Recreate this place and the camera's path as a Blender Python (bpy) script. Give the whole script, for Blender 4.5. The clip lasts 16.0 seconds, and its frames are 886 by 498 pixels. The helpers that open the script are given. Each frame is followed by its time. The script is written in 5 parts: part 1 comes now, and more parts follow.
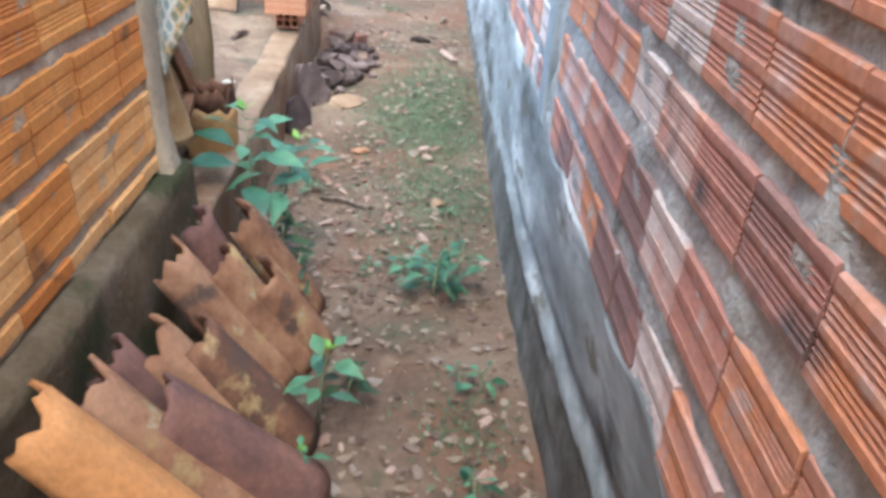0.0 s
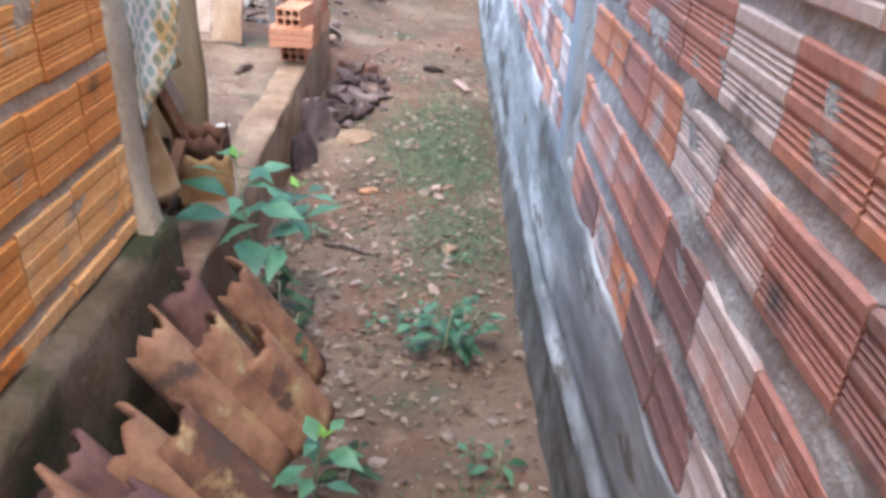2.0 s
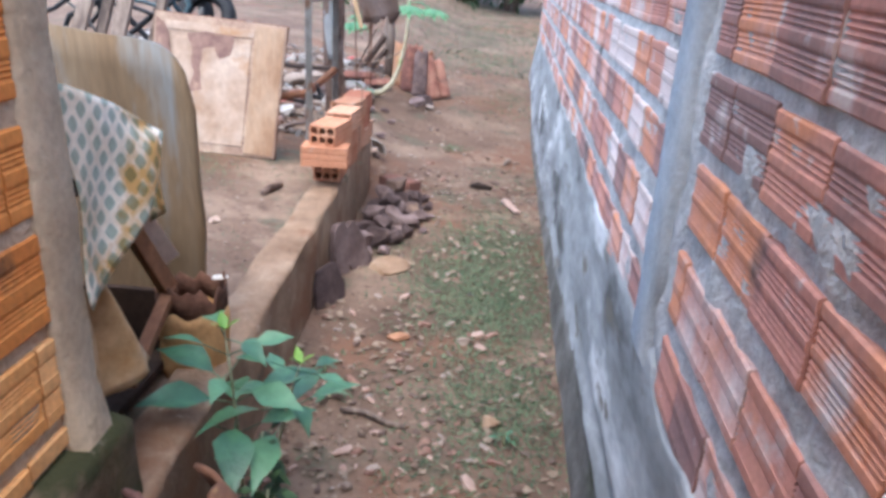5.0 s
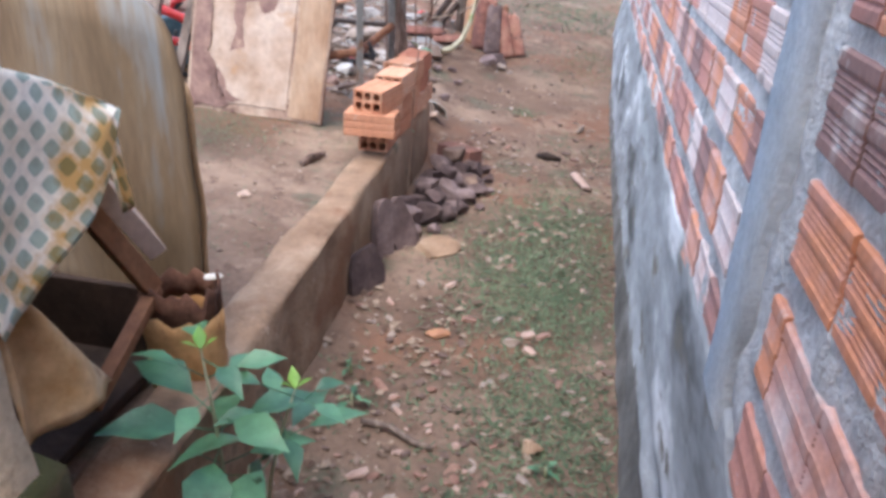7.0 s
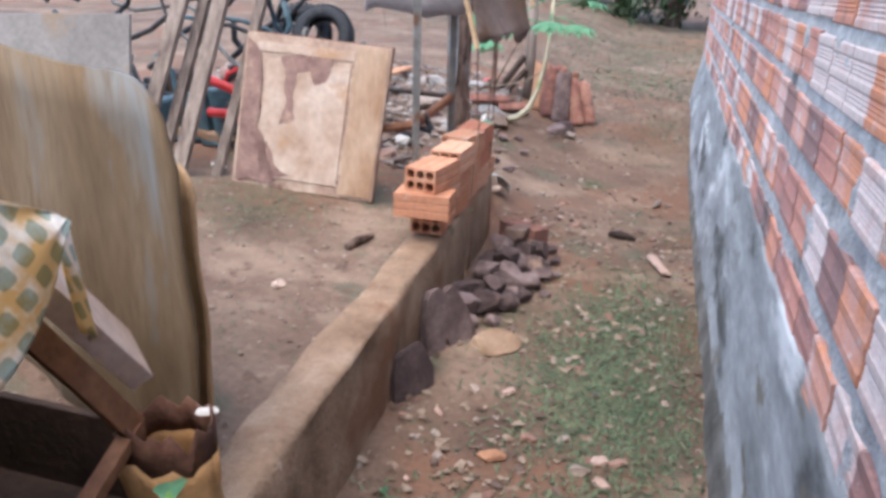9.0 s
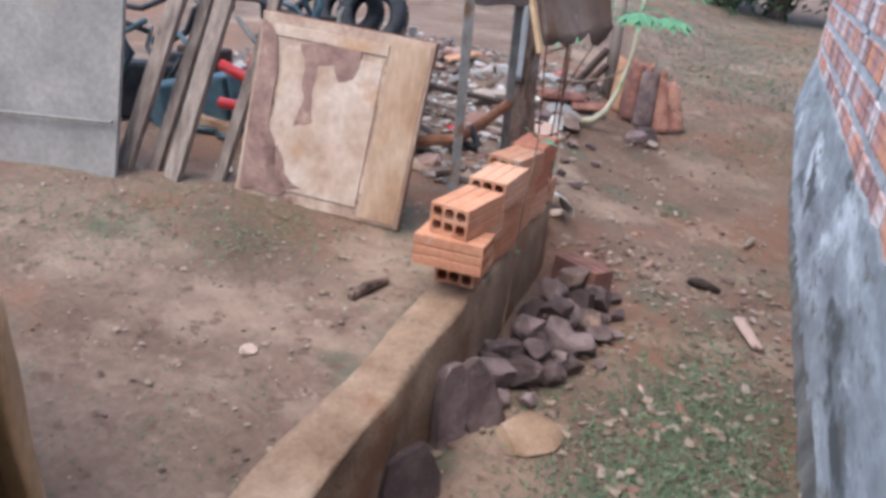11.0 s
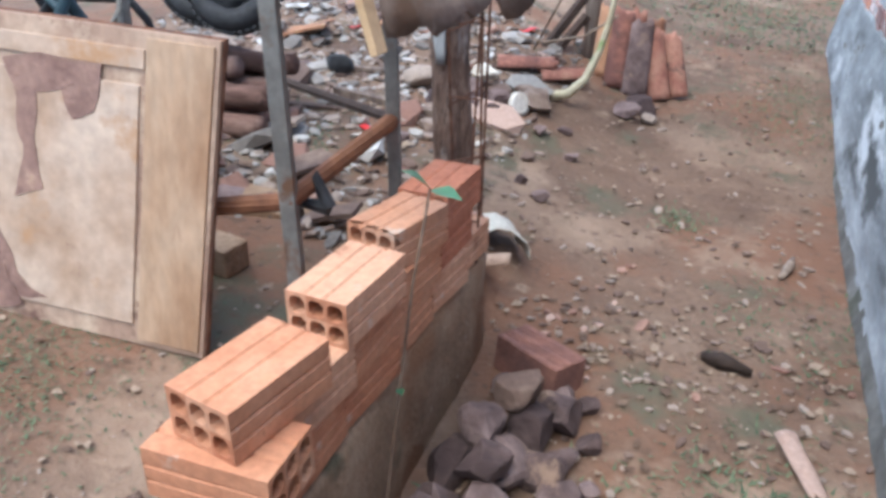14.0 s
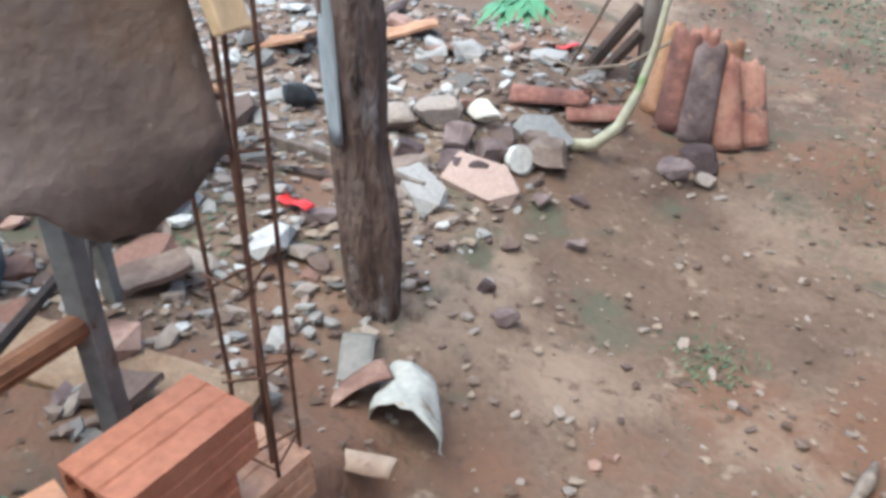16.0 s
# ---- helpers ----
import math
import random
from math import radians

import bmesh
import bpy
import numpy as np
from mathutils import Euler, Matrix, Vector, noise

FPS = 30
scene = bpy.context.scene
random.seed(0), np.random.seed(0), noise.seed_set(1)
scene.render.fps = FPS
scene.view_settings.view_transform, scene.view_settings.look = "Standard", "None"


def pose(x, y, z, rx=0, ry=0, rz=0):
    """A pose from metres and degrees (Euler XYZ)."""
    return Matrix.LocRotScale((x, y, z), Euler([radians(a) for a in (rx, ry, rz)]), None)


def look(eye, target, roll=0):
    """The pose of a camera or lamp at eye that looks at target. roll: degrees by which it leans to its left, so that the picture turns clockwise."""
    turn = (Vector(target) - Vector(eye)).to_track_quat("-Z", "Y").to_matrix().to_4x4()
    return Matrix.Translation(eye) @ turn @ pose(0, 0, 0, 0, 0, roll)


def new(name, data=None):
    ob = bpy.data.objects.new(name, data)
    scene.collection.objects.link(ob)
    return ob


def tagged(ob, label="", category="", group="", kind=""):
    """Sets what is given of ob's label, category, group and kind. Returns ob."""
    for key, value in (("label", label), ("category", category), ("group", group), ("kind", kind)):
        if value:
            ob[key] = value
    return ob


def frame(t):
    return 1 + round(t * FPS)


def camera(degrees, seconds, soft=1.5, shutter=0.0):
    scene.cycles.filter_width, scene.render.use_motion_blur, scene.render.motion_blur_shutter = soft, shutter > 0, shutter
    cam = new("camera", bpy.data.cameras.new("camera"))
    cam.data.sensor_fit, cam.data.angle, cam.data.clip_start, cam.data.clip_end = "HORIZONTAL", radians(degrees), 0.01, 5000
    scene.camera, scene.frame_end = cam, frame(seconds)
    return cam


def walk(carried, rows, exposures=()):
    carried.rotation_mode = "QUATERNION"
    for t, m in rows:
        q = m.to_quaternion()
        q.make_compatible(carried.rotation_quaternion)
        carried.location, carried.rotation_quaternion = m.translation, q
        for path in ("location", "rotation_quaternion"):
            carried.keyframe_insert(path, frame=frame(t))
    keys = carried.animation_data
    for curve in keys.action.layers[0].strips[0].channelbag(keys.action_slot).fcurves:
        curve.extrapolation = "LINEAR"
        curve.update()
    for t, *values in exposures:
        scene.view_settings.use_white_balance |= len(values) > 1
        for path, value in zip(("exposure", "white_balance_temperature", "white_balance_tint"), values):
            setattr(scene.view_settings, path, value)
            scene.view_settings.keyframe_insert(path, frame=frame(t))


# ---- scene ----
cam = camera(61.9, 16.0, soft=3.6)
PATH = [
    (0, (0.185, 1.595, 1.564), (0.244, 3.329, 0.568), 4.1),
    (0.5, (0.168, 1.734, 1.605), (0.183, 3.582, 0.841), 2.7),
    (1, (0.191, 1.8, 1.572), (0.361, 3.571, 0.658), 5.4),
    (1.5, (0.198, 1.828, 1.54), (0.264, 3.562, 0.546), 4.0),
    (2, (0.204, 1.864, 1.556), (0.214, 3.624, 0.606), 3.0),
    (2.5, (0.248, 1.94, 1.587), (0.14, 3.759, 0.764), 2.9),
    (3, (0.273, 1.975, 1.578), (0.179, 3.769, 0.698), 3.1),
    (3.5, (0.278, 1.987, 1.56), (0.262, 3.741, 0.599), 3.5),
    (4, (0.26, 2.052, 1.533), (0.255, 3.802, 0.565), 4.1),
    (4.5, (0.23, 2.239, 1.531), (0.245, 4.008, 0.599), 4.2),
    (4.8, (0.206, 2.372, 1.559), (0.148, 4.215, 0.785), 4.4),
    (5, (0.196, 2.451, 1.566), (0.069, 4.308, 0.835), 3.4),
    (5.2, (0.212, 2.512, 1.575), (0.073, 4.374, 0.859), 2.6),
    (7.3, (0.3, 2.928, 1.531), (-0.039, 4.701, 0.671), 3.3),
    (7.5, (0.33, 2.966, 1.526), (-0.012, 4.737, 0.663), 3.6),
    (8, (0.337, 3.045, 1.508), (-0.021, 4.795, 0.608), 3.8),
    (8.5, (0.287, 3.157, 1.511), (-0.07, 4.935, 0.668), 4.0),
    (9, (0.224, 3.285, 1.514), (-0.296, 5.082, 0.807), 1.7),
    (9.2, (0.193, 3.331, 1.529), (-0.314, 5.131, 0.818), 2.7),
    (11.3, (0.063, 4.202, 1.541), (-0.651, 5.9, 0.764), 3.8),
    (11.5, (0.015, 4.302, 1.546), (-0.722, 6.004, 0.797), 2.8),
    (12, (0.008, 4.515, 1.51), (-0.704, 6.166, 0.634), 0.6),
    (12.5, (0.108, 4.797, 1.487), (-0.706, 6.405, 0.619), 2.5),
    (13, (0.148, 4.98, 1.488), (-0.709, 6.554, 0.599), 1.0),
    (13.5, (0.087, 5.184, 1.446), (-0.727, 6.755, 0.514), -0.2),
    (14, (0.005, 5.459, 1.468), (-0.688, 7.104, 0.564), 0.0),
    (14.5, (0.063, 5.731, 1.437), (-0.601, 7.412, 0.58), 0.2),
    (15, (0.111, 6.109, 1.474), (-0.667, 7.711, 0.564), 2.1),
    (15.5, (0.128, 6.465, 1.485), (-0.65, 8.073, 0.586), 0.6),
    (16, (0.074, 6.734, 1.511), (-0.85, 8.218, 0.538), -0.5),
]
walk(cam, [(t, look(eye, aim, roll)) for t, eye, aim, roll in PATH], [(0, 2.42, 5800, -3), (0.5, 2.15, 5850, 3), (1, 2.03, 5850, 4), (2, 2.27, 5900, 6), (3, 2.2, 5950, 7), (4.5, 2.22, 5900, 8), (5, 2.03, 5950, 8), (7.5, 1.93, 6150, 10), (9, 1.82, 6200, 9), (11.5, 1.6, 6000, 8), (13.5, 1.7, 5750, 5), (14.5, 1.75, 6200, 1), (15, 1.83, 6200, -1), (16, 1.91, 5950, -3)])

# ---------- world, sun, exposure ----------
world = bpy.data.worlds.new("world")
scene.world = world
world.use_nodes = True
wn = world.node_tree.nodes
sky = wn.new("ShaderNodeTexSky")
sky.sky_type, sky.sun_disc = "NISHITA", False
sky.sun_elevation, sky.sun_rotation = radians(67.5), radians(-159)
sky.air_density, sky.dust_density = 1.0, 2.5
world.node_tree.links.new(sky.outputs[0], wn["Background"].inputs[0])
wn["Background"].inputs[1].default_value = 0.15
sun_data = bpy.data.lights.new("sun", "SUN")
sun_data.energy, sun_data.angle, sun_data.color = 0.85, radians(60), (1.0, 0.93, 0.82)
sun = new("sun", sun_data)
sun.matrix_world = look((-1.7, 2.6, 11.5), (0, 7, 0))

# ---------- materials ----------
def mat(name, cols, scale=6.0, rough=0.85, bump=0.3, fine=60.0, metal=0.0, vary=0.0, stain=None, stain_at=0.58,
        stain_scale=3.0, lines=0.0, stretch=(1, 1, 1), spec=0.3, obj=False, dist=0.01, calm=1.0):
    """Two scales of noise through a colour ramp, optional stains, per-piece variation and extruded lines along z."""
    m = bpy.data.materials.new(name)
    m.use_nodes = True
    nt = m.node_tree
    nd, ln = nt.nodes, nt.links
    b = nd["Principled BSDF"]
    b.inputs["Roughness"].default_value, b.inputs["Metallic"].default_value = rough, metal
    b.inputs["Specular IOR Level"].default_value = spec
    if obj:
        src = nd.new("ShaderNodeTexCoord").outputs["Object"]
    else:
        src = nd.new("ShaderNodeNewGeometry").outputs["Position"]
    mp = nd.new("ShaderNodeMapping")
    mp.inputs["Scale"].default_value = stretch
    ln.new(src, mp.inputs[0])

    def noise_node(s, detail, rg=0.55):
        n = nd.new("ShaderNodeTexNoise")
        n.inputs["Scale"].default_value, n.inputs["Detail"].default_value = s, detail
        n.inputs["Roughness"].default_value = rg
        ln.new(mp.outputs[0], n.inputs["Vector"])
        return n

    def mixer(kind, fac, a, c):
        x = nd.new("ShaderNodeMix")
        x.data_type, x.blend_type = "RGBA", kind
        for sock, v in ((x.inputs[0], fac), (x.inputs[6], a), (x.inputs[7], c)):
            if isinstance(v, (int, float)):
                sock.default_value = v
            elif isinstance(v, tuple):
                sock.default_value = (*v, 1)
            else:
                ln.new(v, sock)
        return x.outputs[2]

    n1, n2 = noise_node(scale, 5), noise_node(fine, 4)
    ramp = nd.new("ShaderNodeValToRGB")
    el = ramp.color_ramp.elements
    k = len(cols)
    while len(el) < k:
        el.new(0.5)
    for i, c in enumerate(cols):
        el[i].position, el[i].color = 0.3 + 0.4 * i / max(1, k - 1), (*c, 1)
    even = nd.new("ShaderNodeMath")
    even.operation = "MULTIPLY_ADD"
    even.inputs[1].default_value, even.inputs[2].default_value = calm, 0.5 * (1 - calm)
    ln.new(n1.outputs[0], even.inputs[0])
    fac = even.outputs[0]
    rnd = None
    if vary:
        oi = nd.new("ShaderNodeObjectInfo")
        gi = nd.new("ShaderNodeNewGeometry")
        ad = nd.new("ShaderNodeMath")
        ad.operation = "ADD"
        ln.new(oi.outputs["Random"], ad.inputs[0]), ln.new(gi.outputs["Random Per Island"], ad.inputs[1])
        fr = nd.new("ShaderNodeMath")
        fr.operation = "FRACT"
        ln.new(ad.outputs[0], fr.inputs[0])
        rnd = fr.outputs[0]
        mr = nd.new("ShaderNodeMapRange")
        mr.inputs["To Min"].default_value, mr.inputs["To Max"].default_value = -0.5 * vary, 0.5 * vary
        ln.new(rnd, mr.inputs[0])
        a2 = nd.new("ShaderNodeMath")
        a2.operation = "ADD"
        ln.new(fac, a2.inputs[0]), ln.new(mr.outputs[0], a2.inputs[1])
        fac = a2.outputs[0]
    ln.new(fac, ramp.inputs[0])
    col = ramp.outputs[0]
    g = nd.new("ShaderNodeMapRange")
    g.inputs["From Min"].default_value, g.inputs["From Max"].default_value = 0.3, 0.7
    g.inputs["To Min"].default_value, g.inputs["To Max"].default_value = 0.84, 1.12
    ln.new(n2.outputs[0], g.inputs[0])
    cg = nd.new("ShaderNodeCombineColor")
    for i in range(3):
        ln.new(g.outputs[0], cg.inputs[i])
    col = mixer("MULTIPLY", 1.0, col, cg.outputs[0])
    for j, (sc, at, ss) in enumerate(((stain, stain_at, stain_scale),) if stain and not isinstance(stain, list) else (stain or ())):
        n3 = noise_node(ss, 6, 0.62)
        st = nd.new("ShaderNodeMapRange")
        st.inputs["From Min"].default_value, st.inputs["From Max"].default_value = at, at + 0.09
        ln.new(n3.outputs[0], st.inputs[0])
        col = mixer("MIX", st.outputs[0], col, sc)
    ln.new(col, b.inputs["Base Color"])
    h = n2.outputs[0]
    if lines:
        tc = nd.new("ShaderNodeTexCoord")
        wv = nd.new("ShaderNodeTexWave")
        wv.wave_type, wv.bands_direction = "BANDS", "Z"
        wv.inputs["Scale"].default_value, wv.inputs["Distortion"].default_value = lines, 0.15
        ln.new(tc.outputs["Object"], wv.inputs[0])
        h = mixer("ADD", 0.9, n2.outputs[0], wv.outputs[0])
    bp = nd.new("ShaderNodeBump")
    bp.inputs["Strength"].default_value, bp.inputs["Distance"].default_value = bump, dist
    ln.new(h, bp.inputs["Height"])
    ln.new(bp.outputs[0], b.inputs["Normal"])
    return m


def emit(name, col, power):
    m = bpy.data.materials.new(name)
    m.use_nodes = True
    b = m.node_tree.nodes["Principled BSDF"]
    b.inputs["Emission Color"].default_value, b.inputs["Emission Strength"].default_value = (*col, 1), power
    return m


M = {}
M["soil"] = mat("soil", [(0.092, 0.057, 0.041), (0.150, 0.099, 0.071), (0.207, 0.145, 0.107)], 1.6, 0.95, 0.7, 38,
                stain=[((0.163, 0.088, 0.057), 0.51, 0.9), ((0.242, 0.172, 0.126), 0.57, 1.1), ((0.097, 0.088, 0.060), 0.57, 2.1), ((0.246, 0.176, 0.132), 0.62, 9.0), ((0.106, 0.066, 0.047), 0.58, 13.0)], dist=0.014)
M["brick_r"] = mat("brick_red", [(0.25, 0.155, 0.145), (0.38, 0.195, 0.17), (0.46, 0.22, 0.18), (0.50, 0.25, 0.195), (0.57, 0.245, 0.135), (0.53, 0.31, 0.265), (0.60, 0.51, 0.49)], 6, 0.85, 0.3, 60,
                   vary=0.5, calm=0.35, stain=[((0.47, 0.41, 0.40), 0.60, 4.0), ((0.11, 0.09, 0.09), 0.60, 2.6), ((0.50, 0.50, 0.50), 0.64, 11.0)], dist=0.004)
M["brick_l"] = mat("brick_orange", [(0.60, 0.20, 0.045), (0.74, 0.30, 0.075), (0.78, 0.42, 0.17)], 7, 0.85, 0.35, 70,
                   vary=0.5, calm=0.4, stain=[((0.58, 0.40, 0.24), 0.69, 6.0), ((0.09, 0.06, 0.035), 0.585, 2.6)], dist=0.004)
M["mortar_r"] = mat("mortar_grey", [(0.30, 0.31, 0.32), (0.45, 0.465, 0.475), (0.60, 0.615, 0.62)], 9, 0.95, 0.8, 55,
                    stain=[((0.09, 0.09, 0.088), 0.60, 3.0), ((0.60, 0.61, 0.61), 0.64, 7.0)], dist=0.012)
M["mortar_l"] = mat("mortar_beige", [(0.40, 0.28, 0.18), (0.55, 0.41, 0.28)], 9, 0.95, 0.8, 55,
                    stain=[((0.06, 0.05, 0.04), 0.63, 2.0)], dist=0.012)
M["plaster"] = mat("cement_plaster", [(0.15, 0.158, 0.163), (0.27, 0.286, 0.298), (0.42, 0.442, 0.458)], 3.5, 0.9, 0.4, 34, stretch=(1, 0.4, 1.3),
                   stain=[((0.58, 0.60, 0.615), 0.56, 2.3), ((0.085, 0.088, 0.088), 0.57, 2.9), ((0.15, 0.14, 0.12), 0.60, 8.0)], dist=0.004)
# darker cement for the base below its ledge
M["plaster_low"] = mat("dark_cement", [(0.075, 0.072, 0.065), (0.14, 0.135, 0.125), (0.22, 0.22, 0.21)], 4, 0.92, 0.5, 30,
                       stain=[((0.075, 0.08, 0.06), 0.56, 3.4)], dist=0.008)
M["pillar"] = mat("cast_concrete", [(0.30, 0.33, 0.36), (0.44, 0.48, 0.52)], 5, 0.9, 0.5, 60, stain=[((0.16, 0.17, 0.18), 0.62, 5)])
M["foundation"] = mat("mossy_concrete", [(0.075, 0.05, 0.026), (0.135, 0.092, 0.052), (0.23, 0.165, 0.11)], 5, 0.95, 0.6, 50,
                      stain=[((0.055, 0.055, 0.022), 0.56, 2.2), ((0.34, 0.27, 0.2), 0.64, 8)])
M["concrete"] = mat("old_concrete", [(0.17, 0.105, 0.065), (0.25, 0.165, 0.108), (0.345, 0.25, 0.175)], 5, 0.92, 0.7, 60,
                    stain=[((0.19, 0.098, 0.055), 0.53, 1.8), ((0.10, 0.085, 0.055), 0.60, 4.0), ((0.44, 0.37, 0.31), 0.66, 22.0)])
M["column"] = mat("beige_column", [(0.43, 0.31, 0.195), (0.57, 0.44, 0.30)], 6, 0.92, 0.5, 50, stain=[((0.2, 0.15, 0.1), 0.62, 4)])
M["hollow"] = mat("new_clay_brick", [(0.38, 0.155, 0.085), (0.47, 0.225, 0.13), (0.53, 0.30, 0.195)], 8, 0.85, 0.3, 60, vary=0.45, calm=0.5,
                  stain=[((0.50, 0.40, 0.33), 0.62, 9), ((0.22, 0.10, 0.06), 0.62, 5), ((0.13, 0.07, 0.05), 0.68, 16)], dist=0.004)
M["tile"] = mat("clay_tile", [(0.14, 0.068, 0.046), (0.28, 0.135, 0.078), (0.39, 0.21, 0.125)], 8, 0.92, 0.5, 50, vary=0.6,
                stain=[((0.11, 0.07, 0.055), 0.57, 5), ((0.40, 0.27, 0.13), 0.58, 7), ((0.42, 0.36, 0.30), 0.66, 14)], dist=0.008)
M["rock"] = mat("dark_rock", [(0.065, 0.044, 0.043), (0.12, 0.083, 0.079), (0.205, 0.15, 0.143)], 9, 0.9, 0.8, 40, vary=0.5,
               stain=[((0.24, 0.165, 0.125), 0.6, 8)])
M["chip"] = mat("rubble", [(0.13, 0.088, 0.072), (0.185, 0.132, 0.105), (0.23, 0.172, 0.14), (0.28, 0.225, 0.19)], 9, 0.9, 0.5, 50, vary=0.9)
M["rubble_grey"] = mat("cement_rubble", [(0.13, 0.115, 0.105), (0.21, 0.19, 0.175), (0.31, 0.285, 0.265)], 9, 0.9, 0.5, 50, vary=0.9)
M["plaster_bit"] = mat("plaster_flake", [(0.24, 0.225, 0.21), (0.33, 0.31, 0.29), (0.44, 0.42, 0.40)], 9, 0.9, 0.4, 50, vary=0.8)
M["litter"] = mat("dry_leaves", [(0.11, 0.07, 0.05), (0.18, 0.125, 0.09), (0.265, 0.20, 0.15)], 9, 0.85, 0.2, 50, vary=0.9)
M["leaf"] = mat("leaf_green", [(0.035, 0.10, 0.05), (0.06, 0.155, 0.078), (0.095, 0.22, 0.11)], 12, 0.42, 0.3, 40, vary=0.6, spec=0.5)
M["leaf_young"] = mat("leaf_young", [(0.12, 0.26, 0.04), (0.22, 0.38, 0.07)], 12, 0.45, 0.2, 40, vary=0.5)
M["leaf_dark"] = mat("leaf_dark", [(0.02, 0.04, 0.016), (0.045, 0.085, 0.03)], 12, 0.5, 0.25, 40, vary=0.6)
M["stem"] = mat("stem_green", [(0.24, 0.27, 0.15), (0.40, 0.40, 0.27)], 12, 0.6, 0.2, 40)
M["grass"] = mat("grass", [(0.06, 0.088, 0.05), (0.085, 0.12, 0.066), (0.13, 0.155, 0.09)], 3, 0.75, 0.1, 40, vary=0.7)
M["rust"] = mat("rust", [(0.07, 0.035, 0.025), (0.15, 0.07, 0.045), (0.24, 0.13, 0.08)], 12, 0.85, 0.4, 60, metal=0.2)
M["panel"] = mat("rusty_enamel", [(0.32, 0.21, 0.14), (0.41, 0.30, 0.225), (0.47, 0.37, 0.295)], 5.0, 0.6, 0.25, 30,
                 stain=[((0.36, 0.21, 0.115), 0.56, 4.5), ((0.21, 0.12, 0.09), 0.64, 7.0)], dist=0.003)
M["panel_edge"] = mat("rusted_sheet_metal", [(0.22, 0.135, 0.10), (0.33, 0.225, 0.165), (0.43, 0.32, 0.24)], 6.0, 0.75, 0.4, 40,
                      stain=[((0.46, 0.35, 0.26), 0.56, 5.0), ((0.13, 0.07, 0.055), 0.6, 7.0)], dist=0.004)
M["panel_ochre"] = mat("ochre_enamel", [(0.26, 0.15, 0.085), (0.36, 0.24, 0.155), (0.42, 0.31, 0.22)], 5.0, 0.65, 0.3, 30,
                       stain=[((0.24, 0.13, 0.08), 0.6, 5.0)], stretch=(1.5, 1.5, 0.5), dist=0.003)
M["rust_patch"] = mat("flaking_rust", [(0.15, 0.085, 0.07), (0.23, 0.14, 0.115), (0.3, 0.19, 0.15)], 9, 0.85, 0.5, 50, stain=[((0.42, 0.29, 0.2), 0.64, 9)])
M["wood"] = mat("weathered_wood", [(0.12, 0.09, 0.075), (0.215, 0.165, 0.135), (0.31, 0.25, 0.205)], 7, 0.9, 0.5, 40, stretch=(4, 4, 0.4), vary=0.4)
M["wood_dark"] = mat("dark_wood", [(0.03, 0.02, 0.016), (0.08, 0.05, 0.038)], 7, 0.8, 0.5, 40, vary=0.3)
M["wood_red"] = mat("red_wood", [(0.13, 0.055, 0.03), (0.26, 0.12, 0.06)], 9, 0.75, 0.4, 40, vary=0.3)
M["bark"] = mat("bark", [(0.06, 0.038, 0.03), (0.14, 0.09, 0.07), (0.24, 0.175, 0.145)], 6, 0.95, 1.0, 22, stretch=(3, 3, 0.9), stain=[((0.045, 0.03, 0.025), 0.58, 6), ((0.27, 0.235, 0.22), 0.6, 4)], dist=0.03)
M["sheet"] = mat("fibre_sheet", [(0.105, 0.066, 0.034), (0.145, 0.095, 0.052), (0.175, 0.126, 0.078)], 2.5, 0.85, 0.3, 30,
                 stain=[((0.17, 0.165, 0.155), 0.56, 1.7), ((0.10, 0.065, 0.035), 0.58, 2.6), ((0.15, 0.11, 0.07), 0.6, 6.0)], stretch=(1.8, 1.8, 0.4))
M["board_grey"] = mat("grey_board", [(0.17, 0.155, 0.14), (0.245, 0.225, 0.205)], 4, 0.8, 0.2, 40, stain=[((0.22, 0.155, 0.10), 0.57, 2)])
M["steel"] = mat("grey_steel", [(0.13, 0.125, 0.115), (0.24, 0.235, 0.22)], 9, 0.7, 0.2, 50, metal=0.3, stain=[((0.14, 0.08, 0.05), 0.6, 7)])
M["white"] = mat("dirty_white", [(0.50, 0.46, 0.40), (0.72, 0.69, 0.63)], 12, 0.7, 0.3, 40, vary=0.3)
M["brown_sheet"] = mat("brown_leatherette", [(0.075, 0.05, 0.038), (0.14, 0.098, 0.076), (0.21, 0.16, 0.13)], 6, 0.6, 0.5, 40,
                       stain=[((0.11, 0.065, 0.04), 0.55, 3), ((0.34, 0.29, 0.25), 0.64, 8), ((0.30, 0.26, 0.23), 0.68, 24)])
M["rubber"] = mat("rubber", [(0.012, 0.013, 0.015), (0.035, 0.036, 0.04)], 20, 0.7, 0.3, 60)
M["red"] = mat("red_plastic", [(0.45, 0.02, 0.02), (0.6, 0.04, 0.04)], 20, 0.4, 0.1, 60)
M["teal"] = mat("teal_plastic", [(0.03, 0.22, 0.24), (0.06, 0.32, 0.34)], 20, 0.4, 0.1, 60)
M["blue"] = mat("blue_grey_paint", [(0.025, 0.045, 0.06), (0.06, 0.105, 0.125)], 20, 0.5, 0.1, 60, vary=0.5)
# pale yellow puts sunlight into the far strip's colour
M["far_sunlit"] = mat("sunlit_strip", [(0.62, 0.52, 0.32), (0.8, 0.72, 0.5)], 2, 0.9, 0.3, 20)


